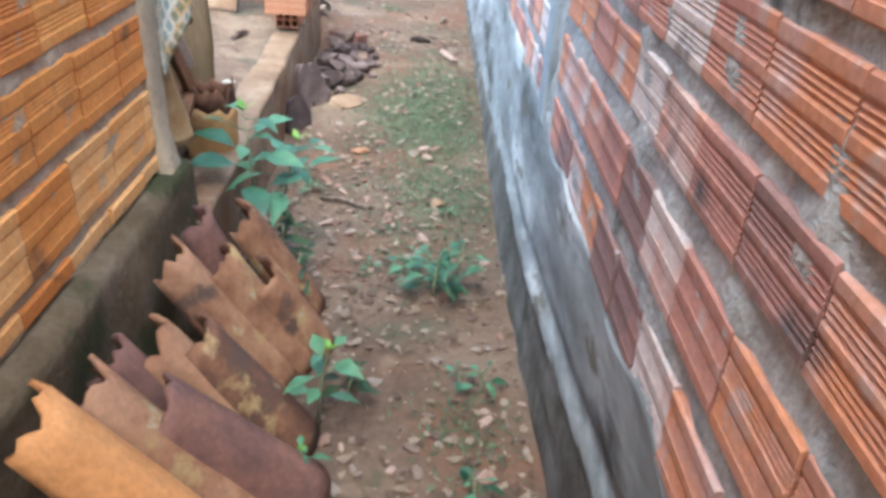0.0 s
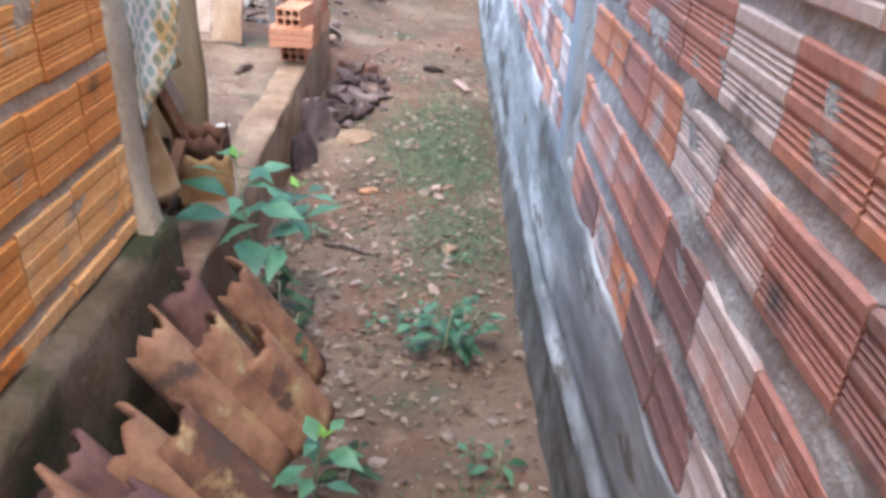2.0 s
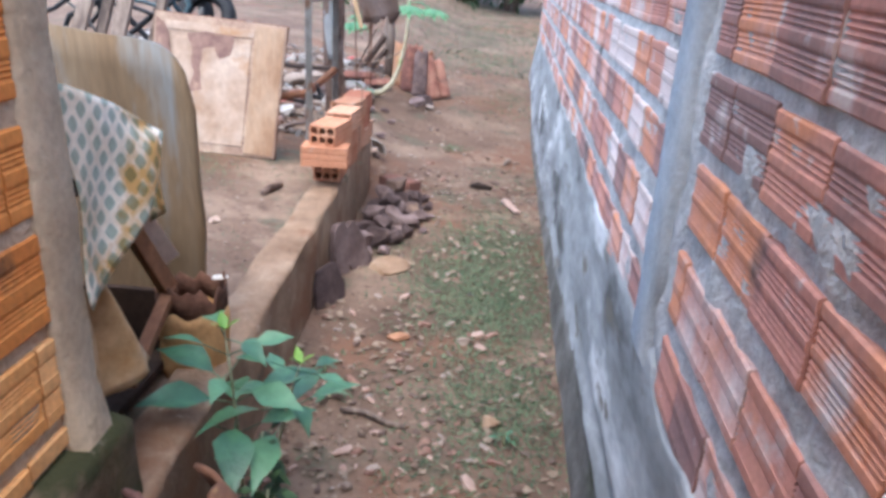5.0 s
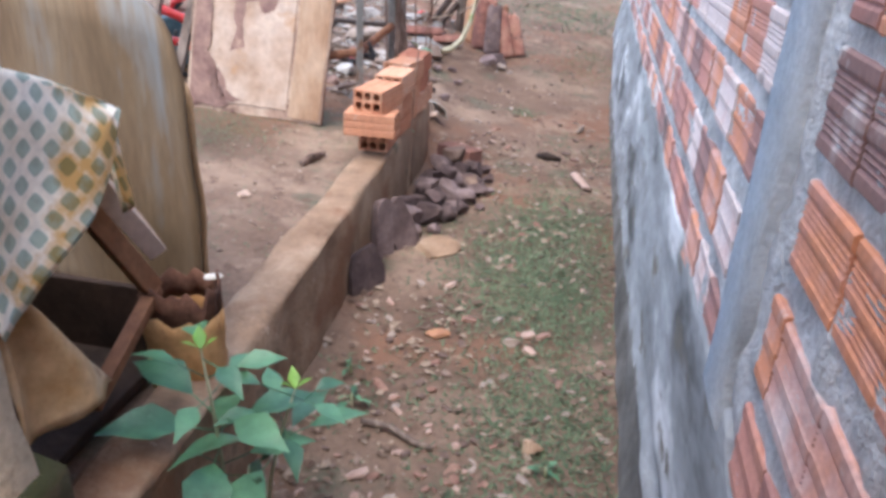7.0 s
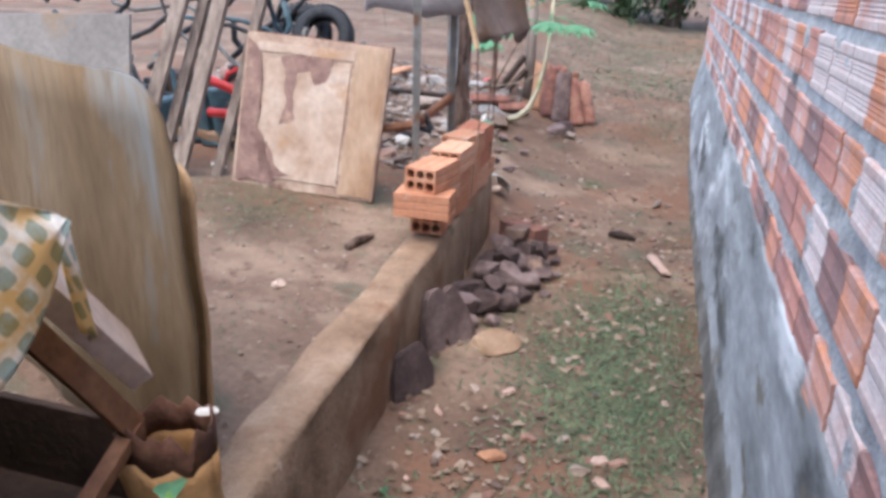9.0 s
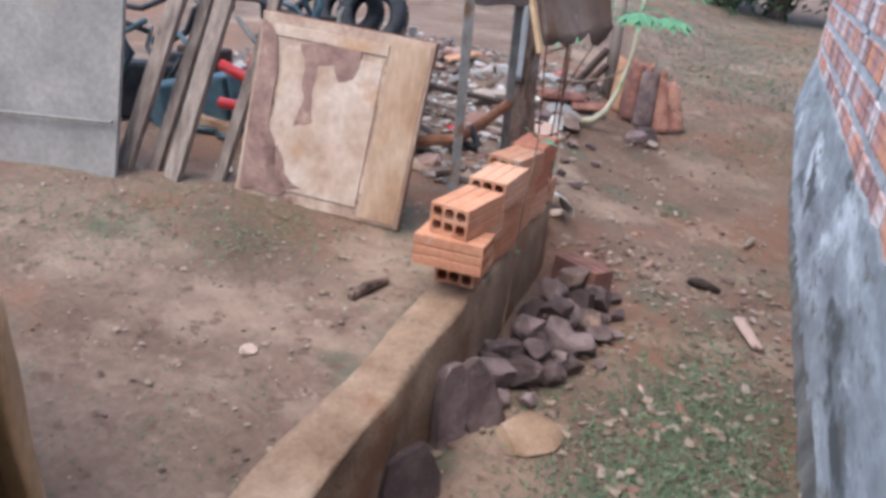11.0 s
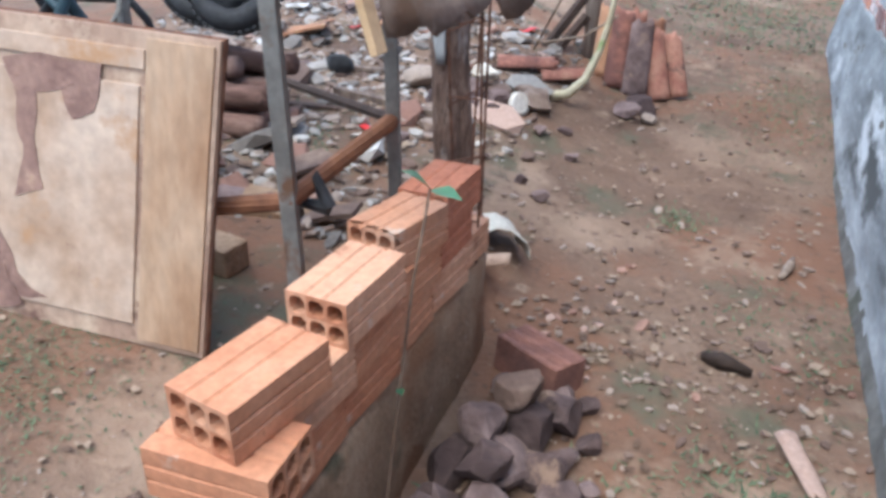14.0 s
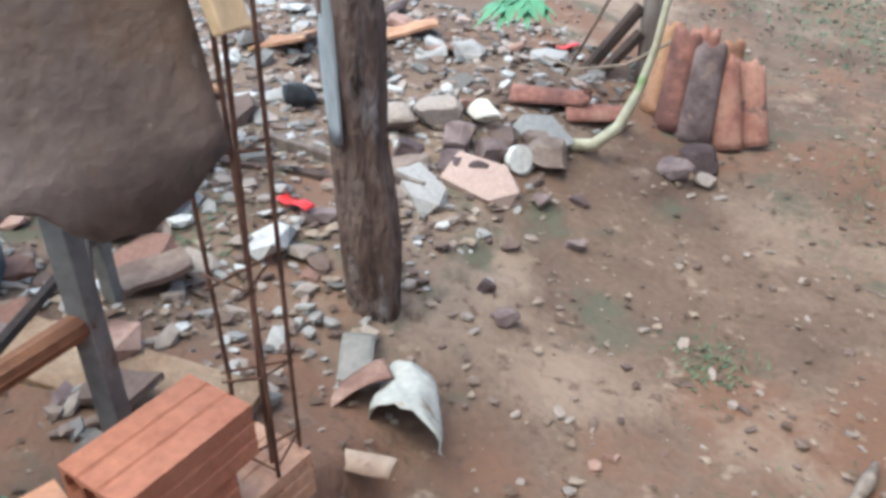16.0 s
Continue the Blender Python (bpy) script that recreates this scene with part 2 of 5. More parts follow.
# ---------- small mesh helpers ----------
def obj(name, bm, material, parent=None, label="", smooth=False):
    me = bpy.data.meshes.new(name)
    if smooth:
        for f in bm.faces:
            f.smooth = True
    bm.to_mesh(me)
    bm.free()
    for m in material if isinstance(material, (list, tuple)) else (material,):
        me.materials.append(m)
    ob = new(name, me)
    if parent:
        ob.parent = parent
    if label:
        ob["label"] = label
    return ob


def part(name, bm, material, parent, label="", smooth=False):
    return obj(name, bm, material, parent, label, smooth)


def thing(name, label, category, at=None, group="", kind=""):
    e = new(name)
    e.empty_display_size = 0.05
    if at is not None:
        e.matrix_basis = at
    return tagged(e, label, category, group, kind)


def lerp_at(x, pts):
    for (a, va), (b, vb) in zip(pts, pts[1:]):
        if x <= b:
            return va + (vb - va) * max(0.0, (x - a)) / (b - a)
    return pts[-1][1]


def smooth(a, b, x):
    t = min(1.0, max(0.0, (x - a) / (b - a)))
    return t * t * (3 - 2 * t)


def box(bm, lo, hi, m=None, bevel=0.0):
    cx = [(a + b) / 2 for a, b in zip(lo, hi)]
    sz = [b - a for a, b in zip(lo, hi)]
    mm = Matrix.Translation(cx) @ Matrix.Diagonal((*sz, 1))
    if m is not None:
        mm = m @ mm
    r = bmesh.ops.create_cube(bm, size=1, matrix=mm)
    if bevel:
        es = list({e for v in r["verts"] for e in v.link_edges})
        bmesh.ops.bevel(bm, geom=es, offset=bevel, segments=2, affect="EDGES", profile=0.6)


def tube(bm, pts, r, n=8, cap=True):
    """A round tube through points; r is a radius or one radius a point."""
    rings = []
    pts = [Vector(p) for p in pts]
    up = Vector((0.13, 0.31, 0.94)).normalized()
    for i, p in enumerate(pts):
        d = (pts[min(i + 1, len(pts) - 1)] - pts[max(i - 1, 0)]).normalized()
        u = d.cross(up)
        if u.length < 0.05:
            u = d.cross(Vector((1, 0, 0)))
        u.normalize()
        w = d.cross(u)
        rr = r[i] if isinstance(r, (list, tuple)) else r
        rings.append([bm.verts.new(p + rr * (math.cos(k * math.tau / n) * u + math.sin(k * math.tau / n) * w)) for k in range(n)])
    for a, b in zip(rings, rings[1:]):
        for k in range(n):
            bm.faces.new((a[k], a[(k + 1) % n], b[(k + 1) % n], b[k]))
    if cap:
        bm.faces.new(rings[0][::-1])
        bm.faces.new(rings[-1])


def grid(bm, us, vs, fn):
    """A sheet: fn(u, v) gives the place."""
    vv = [[bm.verts.new(fn(u, v)) for v in vs] for u in us]
    for i in range(len(us) - 1):
        for j in range(len(vs) - 1):
            bm.faces.new((vv[i][j], vv[i + 1][j], vv[i + 1][j + 1], vv[i][j + 1]))
    return vv


def steps(a, b, d):
    k = max(1, round((b - a) / d))
    return [a + (b - a) * i / k for i in range(k + 1)]


def n3(x, y, z, s=1.0):
    return noise.noise(Vector((x * s, y * s, z * s)))


def thicken(bm, t):
    """Gives a sheet its thickness, closed all round."""
    bmesh.ops.recalc_face_normals(bm, faces=bm.faces[:])
    bmesh.ops.solidify(bm, geom=bm.faces[:], thickness=t)
    bmesh.ops.recalc_face_normals(bm, faces=bm.faces[:])


# ---------- ground ----------
def wall_x(y):
    """The face of the low wall towards the lane."""
    return -0.555 - 0.047 * (y - 4.4)


def gz(x, y):
    yard = 0.35 + 0.11 * min(1.4, max(0.0, -x - 0.8))
    k = 1 - smooth(wall_x(y) - 0.12, wall_x(y) - 0.03, x)
    near = yard * k
    far = lerp_at(-x, ((-0.6, -0.02), (-0.2, 0.0), (0.14, 0.014), (0.6, 0.06), (0.8, 0.13), (1.0, 0.19), (1.2, 0.27), (1.8, 0.41), (3, 0.5)))
    f = smooth(7.3, 8.0, y)
    z = near * (1 - f) + far * f
    z += lerp_at(y, ((9.2, 0), (10.8, 0.14), (13, 0.22), (20, 0.36), (40, 0.5)))
    z += 0.014 * n3(x, y, 0.3, 2.3) + 0.008 * n3(x, y, 1.7, 7) + 0.004 * n3(x, y, 5.7, 19)
    return z


gx = [-400, -150, -60, -30, -18, -12, -9, -7, -6, -5] + steps(-4.4, -1.6, 0.12) + steps(-1.56, 0.62, 0.03) + [0.75, 1.0, 1.5, 2.5, 5, 10, 20, 60, 150, 400]
gy = [-400, -100, -30, -10, -4, -2, -1] + steps(-0.5, 2.3, 0.1) + steps(2.35, 9.5, 0.035) + steps(9.6, 14, 0.12) + steps(14.5, 26, 0.6) + [30, 40, 60, 100, 200, 500]
bm = bmesh.new()
grid(bm, gx, gy, lambda x, y: (x, y, gz(x, y)))
ground = tagged(obj("ground", bm, M["soil"], smooth=True), "reddish bare soil with patchy grass and leaf litter", "ground", kind="structure")

# ---------- walls ----------
RX, LX = 0.60, -0.60


def brick_mesh(name, length, height, depth=0.03):
    """A grooved clay brick face: the profile runs along y, the face looks to -x."""
    h, bm = height, bmesh.new()
    prof = [(depth, 0.0), (0.004, 0.0), (0, 0.004)]
    if h > 0.08:
        for c in (0.3, 0.7):
            z = h * c - 0.0185
            prof.append((0.0, z - 0.004))
            for _ in range(4):
                prof += [(0.0034, z + 0.002), (0.0038, z + 0.0042), (0.001, z + 0.007)]
                z += 0.0095
            prof.append((0.0, z + 0.002))
    prof += [(0, h - 0.004), (0.004, h), (depth, h)]
    a = [bm.verts.new((x, -length / 2, z - h / 2)) for x, z in prof]
    b = [bm.verts.new((x, length / 2, z - h / 2)) for x, z in prof]
    for i in range(len(prof) - 1):
        bm.faces.new((a[i], a[i + 1], b[i + 1], b[i]))
    bm.faces.new(a[::-1])
    bm.faces.new(b)
    bmesh.ops.recalc_face_normals(bm, faces=bm.faces[:])
    me = bpy.data.meshes.new(name)
    bm.to_mesh(me)
    bm.free()
    return me


def wall_box(name, lo, hi, material, label):
    bm = bmesh.new()
    box(bm, lo, hi)
    return tagged(obj(name, bm, material), label, "wall", kind="structure")


# tops are out of view: right kept low for light, left raised for shade
wall_right = wall_box("wall_right", (0.625, -2.0, 0.0), (0.78, 12.5, 2.3), M["mortar_r"], "unplastered red clay brick house wall with grey mortar")
wall_left = wall_box("wall_left", (-0.78, -2.0, 0.3), (-0.625, 3.61, 4.1), M["mortar_l"], "unplastered orange clay brick wall with beige mortar")
# added behind the camera, never in view, to close the passage
wall_back = wall_box("wall_back", (-0.78, -2.15, -0.1), (0.78, -2.0, 3.0), M["concrete"], "plain unseen wall added to close the passage")


def mortar_sheet(parent, x0, side, y0, y1, z0, z1, material, amp):
    """Uneven mortar between the bricks; side is the way the wall faces along x."""
    bm = bmesh.new()
    ys, zs = steps(y0, y1, 0.035), steps(z0, z1, 0.03)
    grid(bm, ys, zs, lambda y, z: (x0 - side * (0.0085 + amp * (n3(y, z, 3.1, 9) + 0.7 * n3(y, z, 8.3, 27))), y, z))
    if side > 0:
        bmesh.ops.reverse_faces(bm, faces=bm.faces[:])
    return part("mortar", bm, material, parent, smooth=True)


mortar_sheet(wall_right, RX, -1, -2.0, 12.5, 0.6, 2.3, M["mortar_r"], 0.0125)
mortar_sheet(wall_left, LX, 1, -2.0, 3.61, 0.56, 4.1, M["mortar_l"], 0.0115)

# cement base of the right wall: battered, lumpy, with a lower ledge
def plaster_x(y, z):
    top = 0.70 + 0.03 * n3(y, 0, 0.4, 1.3)
    foot = lerp_at(y, ((2.4, 0.592), (3.0, 0.575), (3.5, 0.555), (4.0, 0.538), (4.5, 0.522), (6.5, 0.525), (8, 0.51), (12.5, 0.47)))
    ledge = lerp_at(y, ((2.6, 0.38), (3.1, 0.30), (3.9, 0.22), (4.6, 0.24), (6, 0.12), (8, 0.0)))
    t = min(1.0, max(0.0, z / top))
    x = foot + (0.598 - foot) * t ** 0.8
    x -= 0.012 * (1 - smooth(ledge - 0.05, ledge + 0.012, z))
    x -= 0.020 * math.exp(-((z - ledge) / 0.018) ** 2) * lerp_at(y, ((4.2, 1.0), (5.0, 0.25)))
    x += 0.014 * math.exp(-((z - ledge - 0.045) / 0.02) ** 2) * lerp_at(y, ((4.2, 1.0), (5.0, 0.0)))
    x += (1.15 - 0.85 * t) * (0.010 * n3(y * 0.6, z * 1.8, 0.9, 3.0) + 0.007 * n3(y * 0.5, z * 1.3, 4.1, 11) + 0.003 * n3(y * 0.7, z, 7.7, 30))
    return x


bm = bmesh.new()
zs = steps(-0.1, 0.70, 0.022)
ys = steps(-2.0, 2.2, 0.1) + steps(2.23, 9.0, 0.03) + steps(9.1, 12.5, 0.1)


def plaster_pt(y, z):
    top_cut = 0.66 if y < 4.0 else 0.70
    zz = z if z < 0.6 else 0.6 + (z - 0.6) * (top_cut + 0.045 * n3(y, 2.2, 0, 4) - 0.6) / 0.1
    return (plaster_x(y, zz), y, zz)


vv = grid(bm, ys, zs, plaster_pt)
for i in range(len(ys) - 1):
    a, b = vv[i][-1], vv[i + 1][-1]
    c = bm.verts.new((0.63, b.co.y, b.co.z + 0.02))
    d = bm.verts.new((0.63, a.co.y, a.co.z + 0.02))
    bm.faces.new((a, b, c, d))
bmesh.ops.recalc_face_normals(bm, faces=bm.faces[:])
# faces below the ledge line take the darker cement
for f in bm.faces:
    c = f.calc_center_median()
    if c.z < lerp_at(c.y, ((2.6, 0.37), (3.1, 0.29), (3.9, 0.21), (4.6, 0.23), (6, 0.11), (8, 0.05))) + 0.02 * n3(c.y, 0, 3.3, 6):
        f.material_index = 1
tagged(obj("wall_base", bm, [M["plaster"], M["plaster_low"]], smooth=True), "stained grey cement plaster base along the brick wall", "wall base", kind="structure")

# concrete pillar cast between the brick bays
bm = bmesh.new()
zs = steps(0.66, 2.3, 0.04)
grid(bm, [0.0, 0.012, 0.1, 0.2, 0.212], zs, lambda u, z: (
    0.59 + (0.035 if u in (0.0, 0.212) else 0) + 0.004 * n3(u * 9, z, 1.1, 6), 4.06 + u + 0.012 * n3(0, z, u, 7) + 0.05 * (1.0 - z) * 0.6, z))
tagged(obj("pillar", bm, M["pillar"], smooth=True), "grey cast concrete pillar set flush in the brick wall", "pillar", kind="structure")

# foundation under the left wall, and its corner column
bm = bmesh.new()
ys, zs = steps(-2.0, 3.76, 0.06), steps(-0.08, 0.60, 0.05)
vv = grid(bm, ys, zs, lambda y, z: (-0.545 + 0.018 * n3(y, z, 0.2, 4) + 0.008 * n3(y, z, 3, 15) - 0.02 * z, y, z + (0.02 * n3(y, 0, 8, 3) if z > 0.55 else 0)))
for i in range(len(ys) - 1):
    a, b = vv[i][-1], vv[i + 1][-1]
    bm.faces.new((a, b, bm.verts.new((-0.66, b.co.y, b.co.z + 0.03)), bm.verts.new((-0.66, a.co.y, a.co.z + 0.03))))
for j in range(len(zs) - 1):
    a, b = vv[-1][j], vv[-1][j + 1]
    bm.faces.new((a, bm.verts.new((-0.8, a.co.y, a.co.z)), bm.verts.new((-0.8, b.co.y, b.co.z)), b))
bmesh.ops.recalc_face_normals(bm, faces=bm.faces[:])
tagged(obj("foundation", bm, M["foundation"], smooth=True), "damp mossy concrete footing under the orange wall", "foundation", kind="structure")

bm = bmesh.new()
grid(bm, [0, 1, 2, 3, 4, 5], steps(0.56, 4.1, 0.04), lambda u, z: (
    (-0.78, -0.61, -0.60, -0.592, -0.598, -0.78)[int(u)] + 0.007 * n3(u, z, 0, 5) + (0.03 if u in (3, 4) else 0.01) * max(0.0, 0.72 - z) / 0.16,
    (3.605, 3.605, 3.608, 3.625, 3.725, 3.735)[int(u)] + 0.012 * n3(u, z, 4, 6) + 0.005 * n3(u, z, 9, 19), z))
tagged(obj("corner_column", bm, M["column"], smooth=True), "rough beige concrete column at the wall's end", "column", kind="structure")

# low retaining wall
bm = bmesh.new()
prof = [(0.0, -0.1), (0.002, 0.1), (0.0, 0.25), (0.002, 0.368), (-0.003, 0.380), (-0.012, 0.387), (-0.08, 0.39), (-0.148, 0.386), (-0.160, 0.375), (-0.165, 0.3)]
ys = steps(3.72, 7.48, 0.04)
vv = grid(bm, list(range(len(prof))), ys, lambda k, y: (
    wall_x(y) + prof[k][0] + 0.012 * n3(k * 0.4, y, 0.5, 5) + 0.004 * n3(k, y, 0.5, 24), y,
    prof[k][1] + (0.012 * n3(k * 0.3, y, 2.5, 5) + 0.005 * n3(k, y, 3, 21)) * (k > 2)))
bm.faces.new([v[-1] for v in vv])
bmesh.ops.recalc_face_normals(bm, faces=bm.faces[:])
low_wall = tagged(obj("low_wall", bm, M["concrete"], smooth=True), "low weathered concrete retaining wall beside the yard", "wall", kind="structure")

# ---------- hollow clay bricks stacked on the low wall ----------
def hollow_brick_mesh(L=0.243, W=0.145, H=0.105, broken=0.0, seed=0):
    """Six round-cornered holes run through along y; the sides are grooved."""
    bm = bmesh.new()
    rng = random.Random(seed)
    per = []
    def side(a, b, nrm):
        pts = []
        for f in (0.0, 0.30, 0.33, 0.37, 0.40, 0.62, 0.65, 0.69, 0.72):
            d = 0.0035 if f in (0.33, 0.37, 0.65, 0.69) else 0.0
            pts.append((a[0] + (b[0] - a[0]) * f - nrm[0] * d, a[1] + (b[1] - a[1]) * f - nrm[1] * d))
        return pts
    w, h = W / 2, H / 2
    per += side((-w, -h), (w, -h), (0, -1)) + side((w, -h), (w, h), (1, 0)) + side((w, h), (-w, h), (0, 1)) + side((-w, h), (-w, -h), (-1, 0))
    jag = [rng.uniform(0, broken) for _ in per]
    r0 = [bm.verts.new((x, -L / 2 + j, z)) for (x, z), j in zip(per, jag)]
    r1 = [bm.verts.new((x, L / 2, z)) for x, z in per]
    n = len(per)
    for i in range(n):
        bm.faces.new((r0[i], r0[(i + 1) % n], r1[(i + 1) % n], r1[i]))
    t = 0.009
    cw, ch = (W - t) / 3, (H - t) / 2
    for yy, ring_sign in ((-L / 2 + broken * 0.4, 1), (L / 2, -1)):
        for i in range(3):
            for j in range(2):
                x0, z0 = -W / 2 + t / 2 + i * cw, -H / 2 + t / 2 + j * ch
                ex0, ex1 = (-W / 2 if i == 0 else x0), (W / 2 if i == 2 else x0 + cw)
                ez0, ez1 = (-H / 2 if j == 0 else z0), (H / 2 if j == 1 else z0 + ch)
                cx, cz, a, b = x0 + cw / 2, z0 + ch / 2, cw / 2 - t / 2, ch / 2 - t / 2
                k = 0.009
                hole = [(cx - a + k, cz - b), (cx + a - k, cz - b), (cx + a, cz - b + k), (cx + a, cz + b - k),
                        (cx + a - k, cz + b), (cx - a + k, cz + b), (cx - a, cz + b - k), (cx - a, cz - b + k)]
                out = [(ex0, ez0), (ex1, ez0), (ex1, ez0), (ex1, ez1), (ex1, ez1), (ex0, ez1), (ex0, ez1), (ex0, ez0)]
                hv = [bm.verts.new((x, yy, z)) for x, z in hole]
                hb = [bm.verts.new((x, yy + ring_sign * L * 0.5, z)) for x, z in hole]
                corner = {}
                for q in out:
                    if q not in corner:
                        corner[q] = bm.verts.new((q[0], yy, q[1]))
                ov = [corner[q] for q in out]
                for q in range(8):
                    p = (q + 1) % 8
                    bm.faces.new((hv[q], hv[p], hb[p], hb[q]))
                    if ov[q] is ov[p]:
                        bm.faces.new((ov[q], hv[p], hv[q]))
                    else:
                        bm.faces.new((ov[q], ov[p], hv[p], hv[q]))
    bmesh.ops.recalc_face_normals(bm, faces=bm.faces[:])
    me = bpy.data.meshes.new("hollow_brick")
    bm.to_mesh(me)
    bm.free()
    me.materials.append(M["hollow"])
    return me


whole, chipped = hollow_brick_mesh(), hollow_brick_mesh(broken=0.05, seed=3)
STACK = [(-0.725, 6.385, 0.405, 2, 0), (-0.73, 6.635, 0.405, -4, 0), (-0.75, 6.885, 0.400, -1, 0), (-0.75, 7.13, 0.398, -6, 0), (-0.765, 7.36, 0.395, -3, 1),
         (-0.712, 6.215, 0.513, 94, 0), (-0.728, 6.425, 0.513, -5, 0), (-0.728, 6.675, 0.513, 1, 0), (-0.748, 6.925, 0.510, -5, 1), (-0.755, 7.18, 0.508, -2, 0),
         (-0.703, 6.29, 0.622, -9, 0), (-0.71, 6.64, 0.621, -3, 0), (-0.748, 6.95, 0.618, -12, 1), (-0.745, 7.225, 0.616, -1, 0)]
M["hollow_red"] = mat("red_clay_brick", [(0.36, 0.13, 0.075), (0.45, 0.18, 0.105)], 8, 0.85, 0.4, 50, vary=0.4)
red_whole = whole.copy()
red_whole.materials.clear()
red_whole.materials.append(M["hollow_red"])
for x, y, z, turn, bad in STACK:
    ob = new("hollow_brick", chipped if bad else red_whole if y > 7.1 and z > 0.5 else whole)
    ob.matrix_basis = pose(x, y, z + 0.0525, 0.6, 0.4, turn)
    tagged(ob, "broken orange hollow clay brick in the stack" if bad else "orange hollow clay brick with six holes, stacked on the low wall", "brick", "bricks stacked on the low wall")

# a vine that climbs over the stack
bm = bmesh.new()
tube(bm, [(-0.60, 6.52, 0.03), (-0.615, 6.62, 0.25), (-0.64, 6.74, 0.42), (-0.655, 6.84, 0.60), (-0.66, 6.93, 0.74), (-0.67, 6.98, 0.79)], 0.0035, 6)
vine = thing("vine", "thin pale vine with two green leaves climbing over stacked bricks", "vine")
part("stem", bm, M["litter"], vine)


# ---------- leaves and weeds ----------
def leaf_bm(bm, base, d, length, width, droop=0.35, fold=0.25, roll=0.0):
    """One broad pointed leaf from base along d, with a folded midrib."""
    d = Vector(d).normalized()
    side = d.cross(Vector((0, 0, 1)))
    side = side.normalized() if side.length > 1e-3 else Vector((1, 0, 0))
    up = side.cross(d)
    side, up = side * math.cos(roll) + up * math.sin(roll), up * math.cos(roll) - side * math.sin(roll)
    rows = []
    for k, wd in enumerate((0.06, 0.62, 1.0, 0.8, 0.36, 0.02)):
        f = k / 5
        c = Vector(base) + d * (length * f) - Vector((0, 0, 1)) * (droop * length * f * f)
        rows.append([bm.verts.new(c + s * side * (width / 2 * wd) + abs(s) * up * (fold * width / 2 * wd)) for s in (-1, 0, 1)])
    for a, b in zip(rows, rows[1:]):
        for i in range(2):
            bm.faces.new((a[i], a[i + 1], b[i + 1], b[i]))


def weed(at, height, tiers, size, material, seed, label, lean=(0, 0), petiole=0.04, young=True, per=2, low=0.35):
    rng = random.Random(seed)
    e = thing("weed", label, "plant", pose(*at))
    bm = bmesh.new()
    pts = [(lean[0] * f * f, lean[1] * f * f, height * f) for f in (0, 0.25, 0.5, 0.75, 1.0)]
    tube(bm, pts, [0.006, 0.005, 0.0045, 0.004, 0.002], 6)
    stem = part("stem", bm, M["stem"], e, smooth=True)
    ang = rng.uniform(0, 6.28)
    for k in range(tiers):
        f = low + (1 - low) * (k + 0.5) / tiers
        ang += 1.9
        for s in range(per):
            a = ang + s * math.tau / per + rng.uniform(-0.35, 0.35)
            c = Vector((lean[0] * f * f, lean[1] * f * f, height * f))
            up = rng.uniform(-0.05, 0.35) + 0.25 * f
            d = Vector((math.cos(a), math.sin(a), up))
            b0 = c + d.normalized() * petiole
            sz = size * rng.uniform(0.75, 1.1) * (1.0 if f < 0.8 else 0.6)
            lb = bmesh.new()
            tube(lb, [c, b0], 0.0018, 4)
            leaf_bm(lb, b0, d, sz, sz * rng.uniform(0.42, 0.52), rng.uniform(0.2, 0.55), 0.25, rng.uniform(-0.35, 0.35))
            part("leaf", lb, material, e, smooth=True)
    if young:
        lb = bmesh.new()
        for s in range(3):
            leaf_bm(lb, pts[-1], (math.cos(s * 2.1), math.sin(s * 2.1), 1.0), size * 0.32, size * 0.15, 0.1)
        part("shoot", lb, M["leaf_young"], e, "yellow-green young shoot", smooth=True)
    return e


weed((-0.45, 4.12, 0.0), 0.64, 7, 0.20, M["leaf"], 4, "tall green broad-leaved weed growing beside the low wall", (-0.02, -0.02), 0.07, low=0.45)
weed((-0.38, 4.16, 0.0), 0.50, 5, 0.19, M["leaf"], 9, "green broad-leaved weed beside the low wall", (0.08, 0.04), 0.08, low=0.6)
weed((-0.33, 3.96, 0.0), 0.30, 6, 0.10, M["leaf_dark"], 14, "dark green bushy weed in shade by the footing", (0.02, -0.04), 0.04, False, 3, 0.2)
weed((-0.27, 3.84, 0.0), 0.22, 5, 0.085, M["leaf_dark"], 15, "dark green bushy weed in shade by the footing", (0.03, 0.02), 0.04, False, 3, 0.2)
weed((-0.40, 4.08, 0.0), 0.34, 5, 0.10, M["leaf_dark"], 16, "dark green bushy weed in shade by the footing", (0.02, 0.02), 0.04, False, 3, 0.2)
weed((0.24, 3.96, 0.0), 0.18, 7, 0.09, M["leaf"], 5, "low bushy green weed in the middle of the path", (0.02, 0.02), 0.05, False, 3, 0.15)
weed((0.31, 3.99, 0.0), 0.17, 6, 0.085, M["leaf"], 6, "low bushy green weed in the middle of the path", (0.04, 0.0), 0.05, False, 3, 0.15)
weed((0.18, 4.02, 0.0), 0.13, 4, 0.075, M["leaf"], 7, "low bushy green weed in the middle of the path", (-0.04, 0.0), 0.05, False, 3, 0.15)
weed((-0.09, 3.24, 0.0), 0.30, 5, 0.115, M["leaf"], 21, "small green weed among broken roof tiles", (0.04, -0.03), 0.03, low=0.3)
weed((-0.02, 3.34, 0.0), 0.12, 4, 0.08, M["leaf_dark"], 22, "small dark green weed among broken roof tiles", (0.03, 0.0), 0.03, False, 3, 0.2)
weed((-0.10, 3.03, 0.0), 0.12, 3, 0.075, M["leaf"], 23, "small green seedling at the foot of a roof tile", (0.0, -0.02), 0.02, low=0.3)
